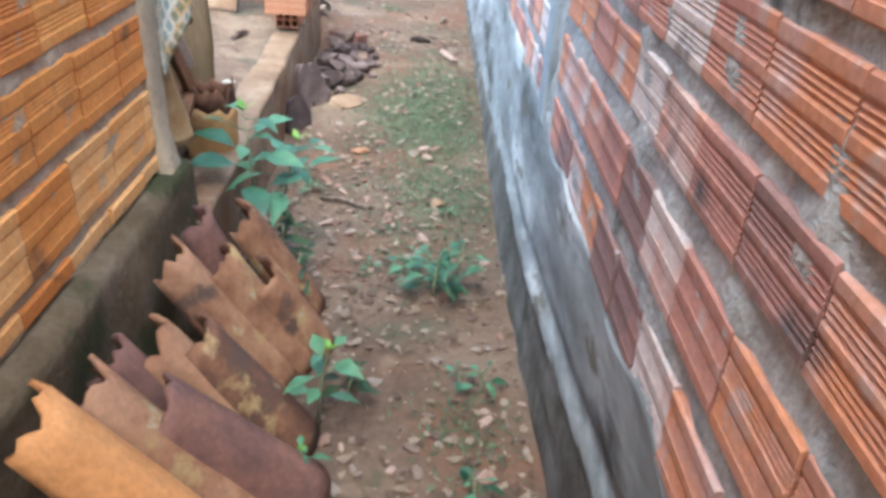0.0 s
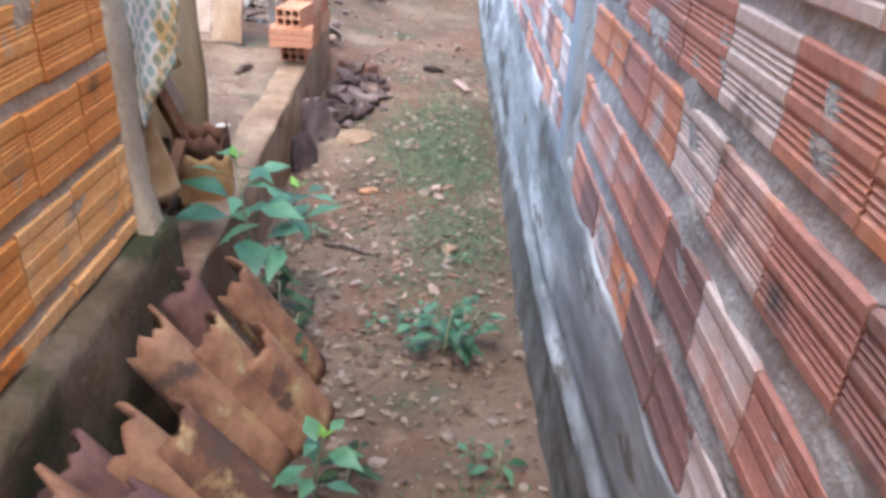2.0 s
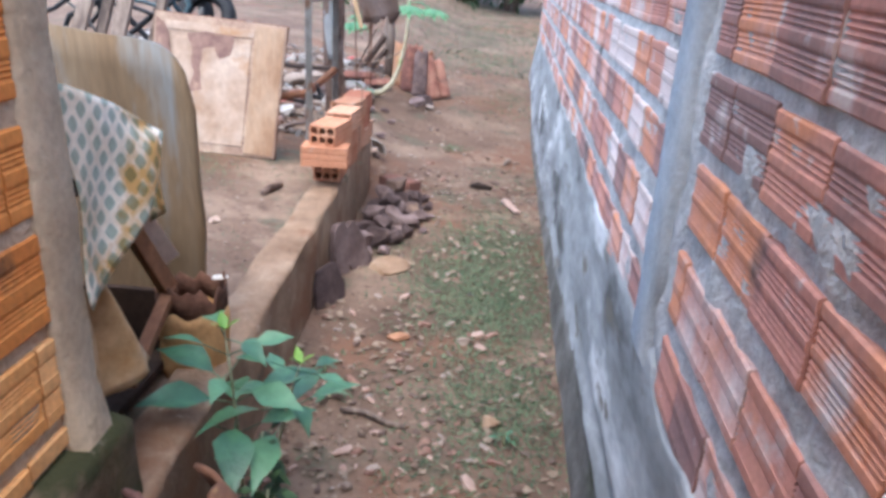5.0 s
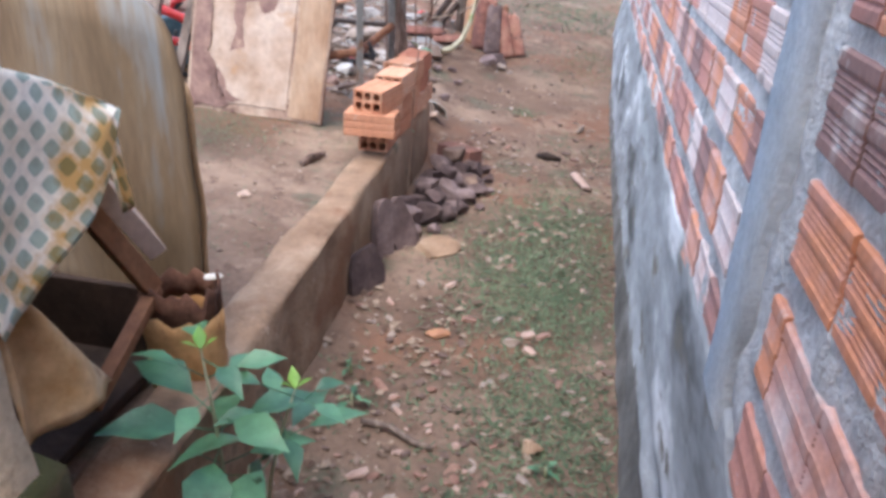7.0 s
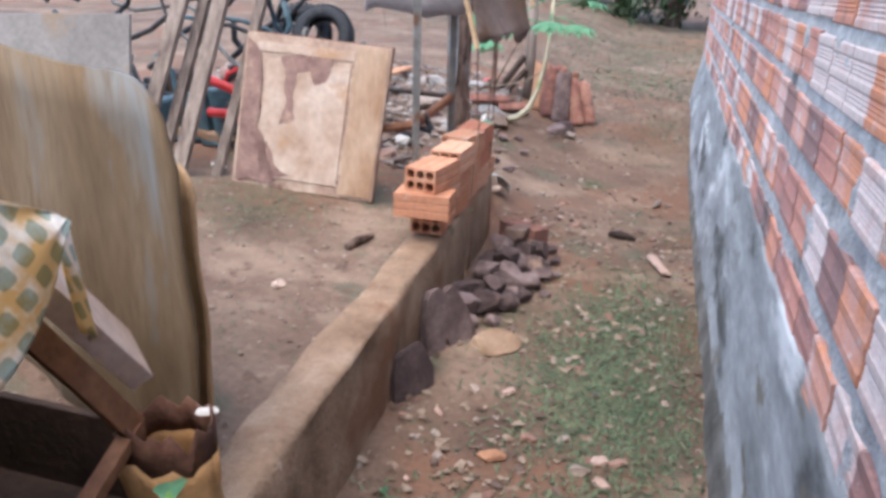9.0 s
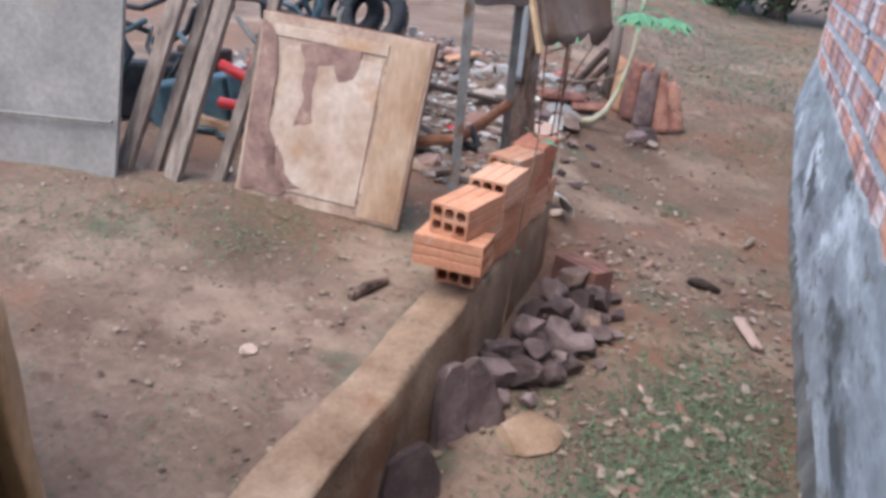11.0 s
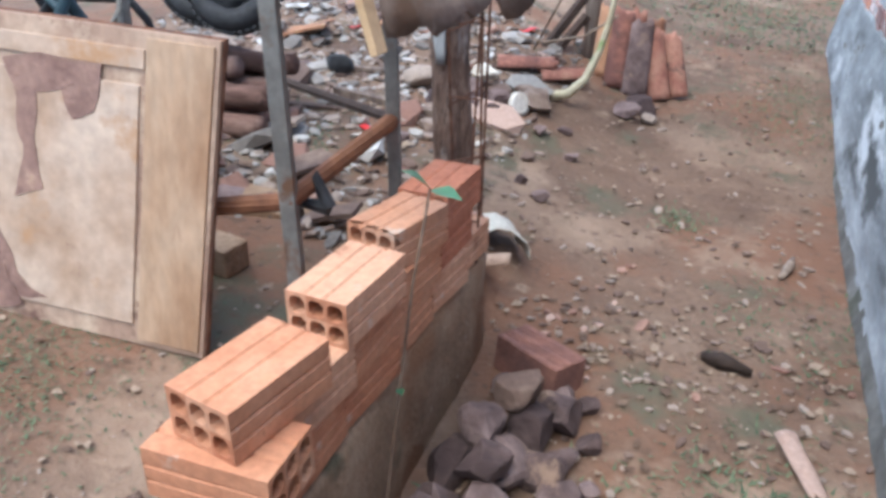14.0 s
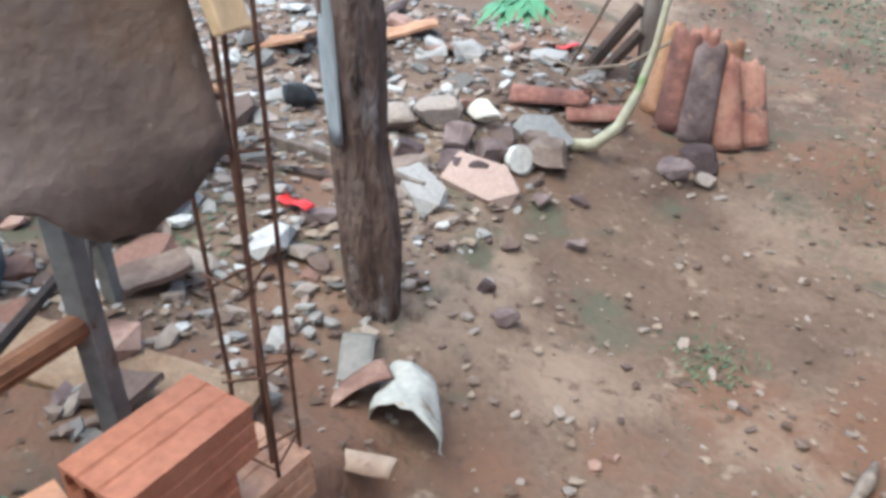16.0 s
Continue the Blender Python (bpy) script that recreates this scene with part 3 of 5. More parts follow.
weed((-0.36, 4.80, 0.0), 0.05, 2, 0.06, M["leaf"], 31, "tiny green seedling at the foot of the low wall", (0, 0), 0.02, False, 3, 0.3)
weed((-0.42, 4.98, 0.0), 0.04, 2, 0.05, M["leaf"], 32, "tiny green seedling at the foot of the low wall", (0, 0), 0.02, False, 3, 0.3)
weed((0.30, 4.62, 0.0), 0.04, 2, 0.05, M["leaf"], 33, "tiny green seedling on the bare path", (0, 0), 0.02, False, 3, 0.3)
weed((0.40, 3.40, 0.0), 0.10, 3, 0.06, M["leaf"], 24, "tiny green seedling beside the plastered wall base", (0, 0), 0.03, False, 2, 0.3)
weed((0.33, 3.44, 0.0), 0.06, 2, 0.05, M["leaf"], 25, "tiny green seedling beside the plastered wall base", (0, 0), 0.03, False, 3, 0.3)
weed((0.36, 2.98, 0.0), 0.08, 3, 0.06, M["leaf"], 26, "tiny green seedling beside the plastered wall base", (0, 0), 0.03, False, 3, 0.3)
weed((-0.02, 4.13, 0.0), 0.03, 2, 0.05, M["leaf"], 27, "tiny green seedling on the bare path", (0, 0), 0.02, False, 3, 0.3)
weed((0.08, 4.16, 0.0), 0.04, 2, 0.05, M["leaf"], 28, "tiny green seedling on the bare path", (0, 0), 0.02, False, 3, 0.3)
for k, (b, d, s) in enumerate((((-0.67, 6.98, 0.79), (-0.5, -0.4, 0.6), 0.10), ((-0.67, 6.98, 0.785), (0.9, -0.1, 0.05), 0.09), ((-0.63, 6.70, 0.40), (0.5, -0.6, 0.1), 0.03))):
    lb = bmesh.new()
    leaf_bm(lb, b, d, s, s * 0.72, 0.15)
    part("leaf", lb, M["leaf"], vine, smooth=True)


# ---------- broken roof tiles leaning on the footing ----------
def roof_tile(foot, top, r, seed, material=None, name="roof_tile", label="broken weathered clay barrel roof tile leaning on the footing", group="roof tiles by the footing", out=(1, 0, 0.6), length=None, arc=2.7):
    rng = random.Random(seed)
    foot, top = Vector(foot), Vector(top)
    ax = (top - foot).normalized()
    o = Vector(out)
    o = (o - ax * o.dot(ax)).normalized()
    s = ax.cross(o)
    L = (top - foot).length
    bm = bmesh.new()
    na, nl = 12, 10
    ph = rng.uniform(0, 9)
    def pt(u, v):
        a = (u / na - 0.5) * arc
        end = 0.045 * n3(u * 0.55, seed, ph, 1.0) + 0.018 * n3(u * 1.7, seed, 4.0, 1.0)
        f = v / nl
        ll = L * f + (end if v == nl else end * 0.5 if v == nl - 1 else 0)
        rr = r * (1.12 - 0.22 * f) + 0.003 * n3(u, v, seed, 0.6)
        return foot + ax * ll + o * (rr * math.cos(a) - r * 0.5) + s * (rr * math.sin(a))
    grid(bm, list(range(na + 1)), list(range(nl + 1)), pt)
    thicken(bm, 0.013)
    ob = obj(name, bm, material or M["tile"], smooth=False)
    for p in ob.data.polygons:
        p.use_smooth = True
    return tagged(ob, label, "roof tile", group)


M["tile_orange"] = mat("clay_tile_orange", [(0.55, 0.23, 0.08), (0.64, 0.30, 0.12)], 9, 0.85, 0.3, 60)
M["tile_red"] = mat("clay_tile_red", [(0.15, 0.07, 0.058), (0.27, 0.12, 0.09), (0.36, 0.19, 0.14)], 9, 0.92, 0.5, 50, vary=0.4, stain=[((0.10, 0.07, 0.06), 0.6, 7)])
M["shard"] = mat("clay_shard", [(0.20, 0.11, 0.085), (0.30, 0.185, 0.145), (0.38, 0.27, 0.225)], 9, 0.9, 0.4, 60, vary=0.7)
M["tile_dark"] = mat("clay_tile_dark", [(0.12, 0.065, 0.06), (0.26, 0.125, 0.095)], 9, 0.9, 0.4, 60)
roof_tile((-0.10, 2.66, 0.0), (-0.50, 2.60, 0.60), 0.10, 1, M["tile_orange"], label="bright orange clay barrel roof tile leaning on the footing")
roof_tile((-0.16, 2.84, 0.0), (-0.50, 2.79, 0.50), 0.104, 2)
roof_tile((-0.07, 2.97, 0.0), (-0.38, 2.86, 0.41), 0.104, 3, M["tile_dark"], label="dark brown clay barrel roof tile leaning on the footing")
roof_tile((-0.28, 3.01, 0.0), (-0.52, 2.95, 0.46), 0.098, 4, M["tile_dark"], label="dark broken clay barrel roof tile leaning on the footing")
roof_tile((-0.19, 3.11, 0.0), (-0.45, 3.04, 0.45), 0.098, 5)
roof_tile((-0.13, 3.16, 0.0), (-0.37, 3.11, 0.41), 0.104, 6)
roof_tile((-0.24, 3.42, 0.0), (-0.51, 3.37, 0.47), 0.104, 8)
roof_tile((-0.19, 3.52, 0.0), (-0.40, 3.47, 0.42), 0.098, 10)
roof_tile((-0.15, 3.60, 0.0), (-0.29, 3.53, 0.33), 0.104, 11, M["tile"])
roof_tile((-0.34, 3.64, 0.0), (-0.50, 3.58, 0.49), 0.098, 12, M["tile_dark"], label="dark broken clay barrel roof tile leaning on the footing")
roof_tile((-0.21, 3.83, 0.0), (-0.40, 3.74, 0.42), 0.104, 13)


# ---------- stones ----------
def stone(at, size, seed, name="stone", label="rough dark brown stone in a heap by the low wall", group="", material=None, turn=0, tilt=(0, 0), cat="stone"):
    bm = bmesh.new()
    bmesh.ops.create_icosphere(bm, subdivisions=3, radius=1.0)
    rng = random.Random(seed)
    cuts = [(Vector((rng.gauss(0, 1), rng.gauss(0, 1), rng.gauss(0, 1))).normalized(), rng.uniform(0.45, 0.78)) for _ in range(9)]
    for v in bm.verts:
        for nrm, d in cuts:
            k = v.co.dot(nrm)
            if k > d:
                v.co -= nrm * (k - d)
        v.co *= 1 + 0.07 * noise.noise(v.co * 2.1 + Vector((seed, 0, 0))) + 0.03 * noise.noise(v.co * 6 + Vector((seed, 3, 0)))
        v.co = Vector((v.co.x * size[0] / 2, v.co.y * size[1] / 2, v.co.z * size[2] / 2))
    ob = obj(name, bm, material or M["rock"])
    ob.matrix_basis = pose(*at, tilt[0], tilt[1], turn)
    return tagged(ob, label, cat, group)


heap = [(-0.56, 6.32, .17), (-0.45, 6.38, .15), (-0.57, 6.50, .15), (-0.47, 6.55, .18), (-0.38, 6.48, .13), (-0.54, 6.70, .16), (-0.42, 6.70, .17),
        (-0.33, 6.72, .14), (-0.56, 6.86, .15), (-0.45, 6.90, .17), (-0.35, 6.93, .15), (-0.53, 7.03, .14), (-0.41, 7.08, .16), (-0.60, 6.42, .12),
        (-0.31, 6.58, .09), (-0.35, 7.18, .15), (-0.27, 6.88, .10)]
for k, (x, y, s) in enumerate(heap):
    s *= 1.25
    r = random.Random(k + 40)
    stone((x, y, s * 0.28), (s * r.uniform(0.95, 1.2), s * r.uniform(0.85, 1.05), s * r.uniform(0.7, 0.85)), k + 1, group="stones by the low wall", turn=r.uniform(0, 180), tilt=(r.uniform(-20, 20), r.uniform(-20, 20)))
for k, (x, y, z, s) in enumerate([(-0.50, 6.60, .14, .15), (-0.45, 6.80, .15, .16), (-0.50, 6.96, .15, .17), (-0.44, 6.47, .12, .13)]):
    stone((x, y, z), (s * 1.1, s, s * 0.75), k + 71, group="stones by the low wall", turn=50 * k, tilt=(12, -10))
more = [(-0.50, 6.24, .10), (-0.40, 6.28, .08), (-0.36, 6.62, .11), (-0.28, 6.75, .08), (-0.30, 7.02, .11), (-0.24, 7.12, .09), (-0.46, 7.22, .12), (-0.36, 7.30, .10), (-0.28, 7.28, .08), (-0.22, 6.66, .07), (-0.52, 7.25, .13), (-0.20, 6.95, .06)]
for k, (x, y, s) in enumerate(more):
    stone((x, y, s * 0.25), (s * 1.15, s * 0.95, s * 0.75), k + 101, group="stones by the low wall", turn=47 * k, tilt=(9, -7))
stone((-0.45, 7.10, 0.17), (0.20, 0.13, 0.13), 90, label="pale grey rough stone on top of the heap", material=M["chip"], turn=60, tilt=(20, 10))
stone((-0.36, 6.10, 0.005), (0.27, 0.26, 0.07), 91, label="broad flat stone half sunk in the path", material=M["concrete"], turn=20)


def slab(at, size, seed, tilt, turn, label):
    """A thin broken stone slab with an uneven outline."""
    rng = random.Random(seed)
    shape = ((-1, -1), (-0.2, -1.06), (0.95, -0.9), (1.05, -0.1), (0.8, 0.7), (0.35, 1.0), (-0.45, 0.92), (-0.9, 0.6), (-1.08, -0.1))
    n = len(shape)
    bm = bmesh.new()
    ring = [(size[0] / 2 * (x + rng.uniform(-0.12, 0.12)), size[1] / 2 * (z + rng.uniform(-0.1, 0.1))) for x, z in shape]
    lo = [bm.verts.new((x, -size[2] / 2 + rng.uniform(-0.004, 0.004), z)) for x, z in ring]
    hi = [bm.verts.new((x * 0.95, size[2] / 2 + rng.uniform(-0.004, 0.004), z * 0.95)) for x, z in ring]
    bm.faces.new(lo)
    bm.faces.new(hi[::-1])
    for k in range(n):
        bm.faces.new((lo[k], lo[(k + 1) % n], hi[(k + 1) % n], hi[k]))
    bmesh.ops.recalc_face_normals(bm, faces=bm.faces[:])
    ob = obj("stone_slab", bm, M["rock"])
    ob.matrix_basis = pose(*at, tilt[0], tilt[1], turn)
    return tagged(ob, label, "stone slab", "slabs leaning on the low wall")


slab((-0.56, 5.62, 0.085), (0.19, 0.22, 0.035), 1, (-12, 6), 62, "broken grey stone slab leaning on the low wall")
slab((-0.585, 5.96, 0.125), (0.13, 0.32, 0.04), 2, (-6, 8), 70, "narrow grey stone slab standing against the low wall")
slab((-0.53, 6.08, 0.11), (0.15, 0.28, 0.045), 3, (-12, -14), 60, "grey stone slab standing against the low wall")
old = new("old_brick", brick_mesh("old_brick", 0.26, 0.14, 0.13))
old.data.materials.append(M["tile_dark"])
old.matrix_basis = pose(-0.47, 7.40, 0.12, 0, 96, 62)
tagged(old, "dark dirty grooved clay brick lying by the wall's end", "brick")

# ---------- yard: panel, planks, boards ----------
def lean_box(name, a, b, c, thick, material, parent=None, bevel=0.004):
    """A flat piece with foot corners a, b and a top corner c above a."""
    a, b, c = Vector(a), Vector(b), Vector(c)
    u, v = b - a, c - a
    w = u.cross(v).normalized()
    m = Matrix((u.normalized(), v.normalized(), w)).transposed().to_4x4()
    m.translation = a
    bm = bmesh.new()
    box(bm, (0, 0, 0), (u.length, v.length, thick), m, bevel)
    return obj(name, bm, material, parent)


PA, PB, PC = Vector((-1.86, 6.53, 0.455)), Vector((-1.125, 6.63, 0.40)), Vector((-1.805, 6.69, 1.20))
panel = thing("metal_panel", "rusted cream enamelled metal panel leaning in the yard", "metal panel")
lean_box("sheet", PA, PB, PC, 0.02, M["panel_edge"], panel)
pu, pv = PB - PA, PC - PA
pw = pu.cross(pv).normalized()
def on_panel(u, v, d=0.0):
    return PA + pu * u + pv * v + pw * d
front = -1 if pw.y > 0 else 1
for nm, u0, u1, v0, v1, mt in (("raised_field", 0.16, 0.74, 0.07, 0.84, "panel"), ("ridge", 0.08, 0.755, 0.885, 0.945, "rust"), ("side_strip", 0.76, 0.985, 0.02, 0.98, "panel_ochre")):
    bm = bmesh.new()
    d0 = 0.0 if front < 0 else 0.02
    m = Matrix((pu.normalized(), pv.normalized(), pw)).transposed().to_4x4()
    m.translation = PA
    lo, hi = (d0 - 0.006, d0 + 0.004) if front < 0 else (d0 - 0.004, d0 + 0.006)
    box(bm, (u0 * pu.length, v0 * pv.length, lo), (u1 * pu.length, v1 * pv.length, hi), m, 0.003)
    part(nm, bm, M[mt] if nm != "ridge" else M["panel"], panel)
bm = bmesh.new()
tube(bm, [on_panel(0, 0), on_panel(1, 0), on_panel(1, 1), on_panel(0, 1), on_panel(0, 0)], 0.009, 6)
part("rolled_edge", bm, M["rust"], panel, "rust-brown rolled edge")

def patch(name, pts, label):
    """A flake of rust on the panel's face, with a ragged outline."""
    bm = bmesh.new()
    ring = []
    d = -0.0065 if front < 0 else 0.0265
    for (u0, v0), (u1, v1) in zip(pts, pts[1:] + pts[:1]):
        for k in range(6):
            f = k / 6
            u, v = u0 + (u1 - u0) * f, v0 + (v1 - v0) * f
            ring.append((u + 0.028 * n3(u, v, 0.3, 9), v + 0.028 * n3(u, v, 5.3, 9)))
    lo = [bm.verts.new(on_panel(u, v, d)) for u, v in ring]
    hi = [bm.verts.new(on_panel(u, v, d - 0.0015 if front < 0 else d + 0.0015)) for u, v in ring]
    bm.faces.new(hi)
    for k in range(len(ring)):
        bm.faces.new((lo[k], lo[(k + 1) % len(ring)], hi[(k + 1) % len(ring)], hi[k]))
    bmesh.ops.triangulate(bm, faces=[f for f in bm.faces if len(f.verts) > 4])
    bmesh.ops.recalc_face_normals(bm, faces=bm.faces[:])
    part(name, bm, M["rust_patch"], panel, label)


patch("rust_patch", [(0.02, 0.03), (0.3, 0.05), (0.27, 0.13), (0.2, 0.22), (0.19, 0.34), (0.13, 0.42), (0.15, 0.6), (0.12, 0.85), (0.02, 0.97)], "dark flaking rust")
patch("rust_patch", [(0.18, 0.10), (0.42, 0.08), (0.28, 0.16), (0.22, 0.32), (0.17, 0.25)], "dark flaking rust")
patch("rust_patch", [(0.27, 0.88), (0.60, 0.90), (0.60, 0.74), (0.52, 0.70), (0.46, 0.80), (0.38, 0.76), (0.36, 0.60), (0.39, 0.46), (0.29, 0.44), (0.32, 0.60)], "dark flaking rust")

# planks that lean in a row
for k, (fx, fy, tx, tz, w) in enumerate(((-2.33, 6.36, -2.07, 1.55, 0.085), (-2.23, 6.44, -1.99, 1.55, 0.06), (-2.10, 6.40, -1.86, 1.60, 0.085), (-1.95, 6.52, -1.72, 1.55, 0.055))):
    foot = Vector((fx, fy, gz(fx, fy) - 0.01))
    top = Vector((tx, fy + 0.30, tz))
    ax = (top - foot).normalized()
    s = Vector((1, -0.1, 0))
    s = (s - ax * s.dot(ax)).normalized()
    m = Matrix((s, ax, s.cross(ax))).transposed().to_4x4()
    m.translation = foot
    bm = bmesh.new()
    box(bm, (-w / 2, 0, -0.014), (w / 2, (top - foot).length, 0.014), m, 0.004)
    tagged(obj("plank", bm, M["wood"]), "weathered grey-brown wooden plank leaning in a row", "plank", "planks leaning in the yard")

board = thing("board", "pale grey worn board standing upright in the yard", "board")
lean_box("sheet", (-2.95, 6.14, 0.46), (-2.27, 6.27, 0.48), (-2.98, 6.32, 1.25), 0.02, M["board_grey"], board)
bm = bmesh.new()
tube(bm, [(-2.94, 6.15, 0.71), (-2.28, 6.28, 0.73)], 0.008, 6)
part("batten", bm, M["board_grey"], board)


# large bent fibre sheets beside the covered box
def bent_sheet(name, pts, z0, z1, material, label, thick=0.012, corner=0.12):
    bm = bmesh.new()
    n = 24
    def at(f):
        g = f * (len(pts) - 1)
        i = min(int(g), len(pts) - 2)
        a, b = Vector(pts[i]), Vector(pts[i + 1])
        return a.lerp(b, g - i)
    def fn(u, v):
        f, g = u / n, v / 10
        p = at(f)
        top = z1[0] + (z1[1] - z1[0]) * f
        if f > 1 - 0.2:
            k = (f - 0.8) / 0.2
            top -= corner * (1 - math.sqrt(max(0.0, 1 - k * k)))
        zb = z0 + 0.01 * n3(u, 0, 1, 0.8)
        return (p.x + 0.012 * n3(u, v, 2, 0.4), p.y + 0.02 * math.sin(f * 9) + 0.02 * n3(u, v, 7, 0.3), zb + (top - zb) * g)
    grid(bm, list(range(n + 1)), list(range(11)), fn)
    thicken(bm, thick)
    return tagged(obj(name, bm, material, smooth=True), label, "sheet")


bent_sheet("fibre_sheet", [(-1.65, 4.80), (-1.28, 4.70), (-0.92, 4.58), (-0.67, 4.49)], 0.38, (1.34, 1.29), M["sheet"], "stained grey-brown fibre sheet standing bent in the yard", corner=0.17)
M["sheet_tan"] = mat("tan_sheet", [(0.36, 0.22, 0.11), (0.47, 0.30, 0.16)], 4, 0.85, 0.3, 40, stain=[((0.2, 0.09, 0.05), 0.6, 3)])
bent_sheet("fibre_sheet", [(-1.05, 4.80), (-0.90, 4.70), (-0.715, 4.60)], 0.38, (1.12, 1.09), M["sheet_tan"], "orange-tan sheet standing behind the grey one", corner=0.05)

# ---------- wooden crate covered with an old oilcloth ----------
crate = thing("wooden_crate", "dark open wooden crate with reddish frame, covered by oilcloth", "crate")
def bar(a, b, r, nm, mt, lab=""):
    a, b = Vector(a), Vector(b)
    ax = (b - a).normalized()
    s = ax.cross(Vector((0, 0, 1)) if abs(ax.z) < 0.9 else Vector((0, 1, 0))).normalized()
    m = Matrix((s, ax, s.cross(ax))).transposed().to_4x4()
    m.translation = a
    bm = bmesh.new()
    box(bm, (-r[0] / 2, 0, -r[1] / 2), (r[0] / 2, (b - a).length, r[1] / 2), m, 0.003)
    return part(nm, bm, M[mt], crate, lab)


bar((-0.72, 4.33, 0.63), (-0.76, 4.12, 0.99), (0.03, 0.05), "rail", "wood_red")
bar((-0.72, 4.34, 0.63), (-0.70, 4.02, 0.50), (0.035, 0.03), "rail", "wood_red")
bar((-0.74, 4.35, 0.38), (-0.74, 4.35, 0.64), (0.035, 0.035), "leg", "wood_red")
bar((-0.74, 3.78, 0.34), (-0.74, 3.78, 1.08), (0.035, 0.035), "leg", "wood_red")
bar((-1.25, 4.38, 0.38), (-1.25, 4.38, 1.03), (0.035, 0.035), "leg", "wood_red")
bar((-1.25, 3.78, 0.38), (-1.25, 3.78, 1.03), (0.035, 0.035), "leg", "wood_red")
for lo, hi, nm in (((-1.25, 3.76, 1.02), (-0.74, 4.16, 1.05), "top_board"), ((-1.27, 3.78, 0.37), (-1.24, 4.38, 1.04), "back_board"),
                   ((-1.24, 3.76, 0.37), (-0.76, 3.78, 1.02), "side_board"), ((-1.24, 4.37, 0.37), (-0.77, 4.39, 0.60), "side_board"), ((-1.24, 3.78, 0.37), (-0.75, 4.37, 0.40), "bottom_board")):
    bm = bmesh.new()
    box(bm, lo, hi, None, 0.003)
    part(nm, bm, M["wood_dark"], crate)


def cloth_material():
    """Cream oilcloth with a printed grid of rounded teal squares, tan lines and brown stains."""
    m = mat("oilcloth", [(0.58, 0.44, 0.28), (0.72, 0.63, 0.50), (0.76, 0.71, 0.62)], 5, 0.55, 0.15, 50, stain=[((0.52, 0.30, 0.10), 0.54, 4.0)])
    nt = m.node_tree
    nd, ln = nt.nodes, nt.links
    uv = nd.new("ShaderNodeUVMap")
    sep = nd.new("ShaderNodeSeparateXYZ")
    rot = nd.new("ShaderNodeMapping")
    rot.inputs["Rotation"].default_value = (0, 0, 0.5)
    ln.new(uv.outputs[0], rot.inputs[0])
    ln.new(rot.outputs[0], sep.inputs[0])
    masks = []
    for i in range(2):
        fr = nd.new("ShaderNodeMath")
        fr.operation = "FRACT"
        ln.new(sep.outputs[i], fr.inputs[0])
        sb = nd.new("ShaderNodeMath")
        sb.operation = "SUBTRACT"
        sb.inputs[1].default_value = 0.5
        ln.new(fr.outputs[0], sb.inputs[0])
        pw_ = nd.new("ShaderNodeMath")
        pw_.operation = "POWER"
        ab = nd.new("ShaderNodeMath")
        ab.operation = "ABSOLUTE"
        ln.new(sb.outputs[0], ab.inputs[0])
        ln.new(ab.outputs[0], pw_.inputs[0])
        pw_.inputs[1].default_value = 4.0
        masks.append(pw_.outputs[0])
    ad = nd.new("ShaderNodeMath")
    ln.new(masks[0], ad.inputs[0]), ln.new(masks[1], ad.inputs[1])
    mr = nd.new("ShaderNodeMapRange")
    mr.inputs["From Min"].default_value, mr.inputs["From Max"].default_value = 0.008, 0.016
    mr.inputs["To Min"].default_value, mr.inputs["To Max"].default_value = 0.92, 0.0
    ln.new(ad.outputs[0], mr.inputs[0])
    b = nd["Principled BSDF"]
    prev = b.inputs["Base Color"].links[0].from_socket
    mx = nd.new("ShaderNodeMix")
    mx.data_type, mx.blend_type = "RGBA", "MULTIPLY"
    ln.new(mr.outputs[0], mx.inputs[0]), ln.new(prev, mx.inputs[6])
    mx.inputs[7].default_value = (0.40, 0.54, 0.54, 1)
    ln.new(mx.outputs[2], b.inputs["Base Color"])
    return m


M["oilcloth"] = cloth_material()


oilcloth = thing("oilcloth", "cream oilcloth printed with teal squares, brown-stained, draped over the crate", "cloth")


def cloth(name, us, vs, fn, label, scale, thick=0.004, metric=False):
    bm = bmesh.new()
    lay = bm.loops.layers.uv.new("UVMap")
    vv = grid(bm, us, vs, fn)
    idx = {v: (u, w) for u, row in zip(us, vv) for w, v in zip(vs, row)}
    for f in bm.faces:
        for lp in f.loops:
            u, w = idx[lp.vert]
            if metric and w > 0.4:
                u, w = lp.vert.co.y, 0.4 + 1.27 - lp.vert.co.z
            elif metric:
                u = lp.vert.co.y
            lp[lay].uv = (u * scale, w * scale)
    thicken(bm, thick)
    return part(name, bm, M["oilcloth"], oilcloth, label, smooth=True)


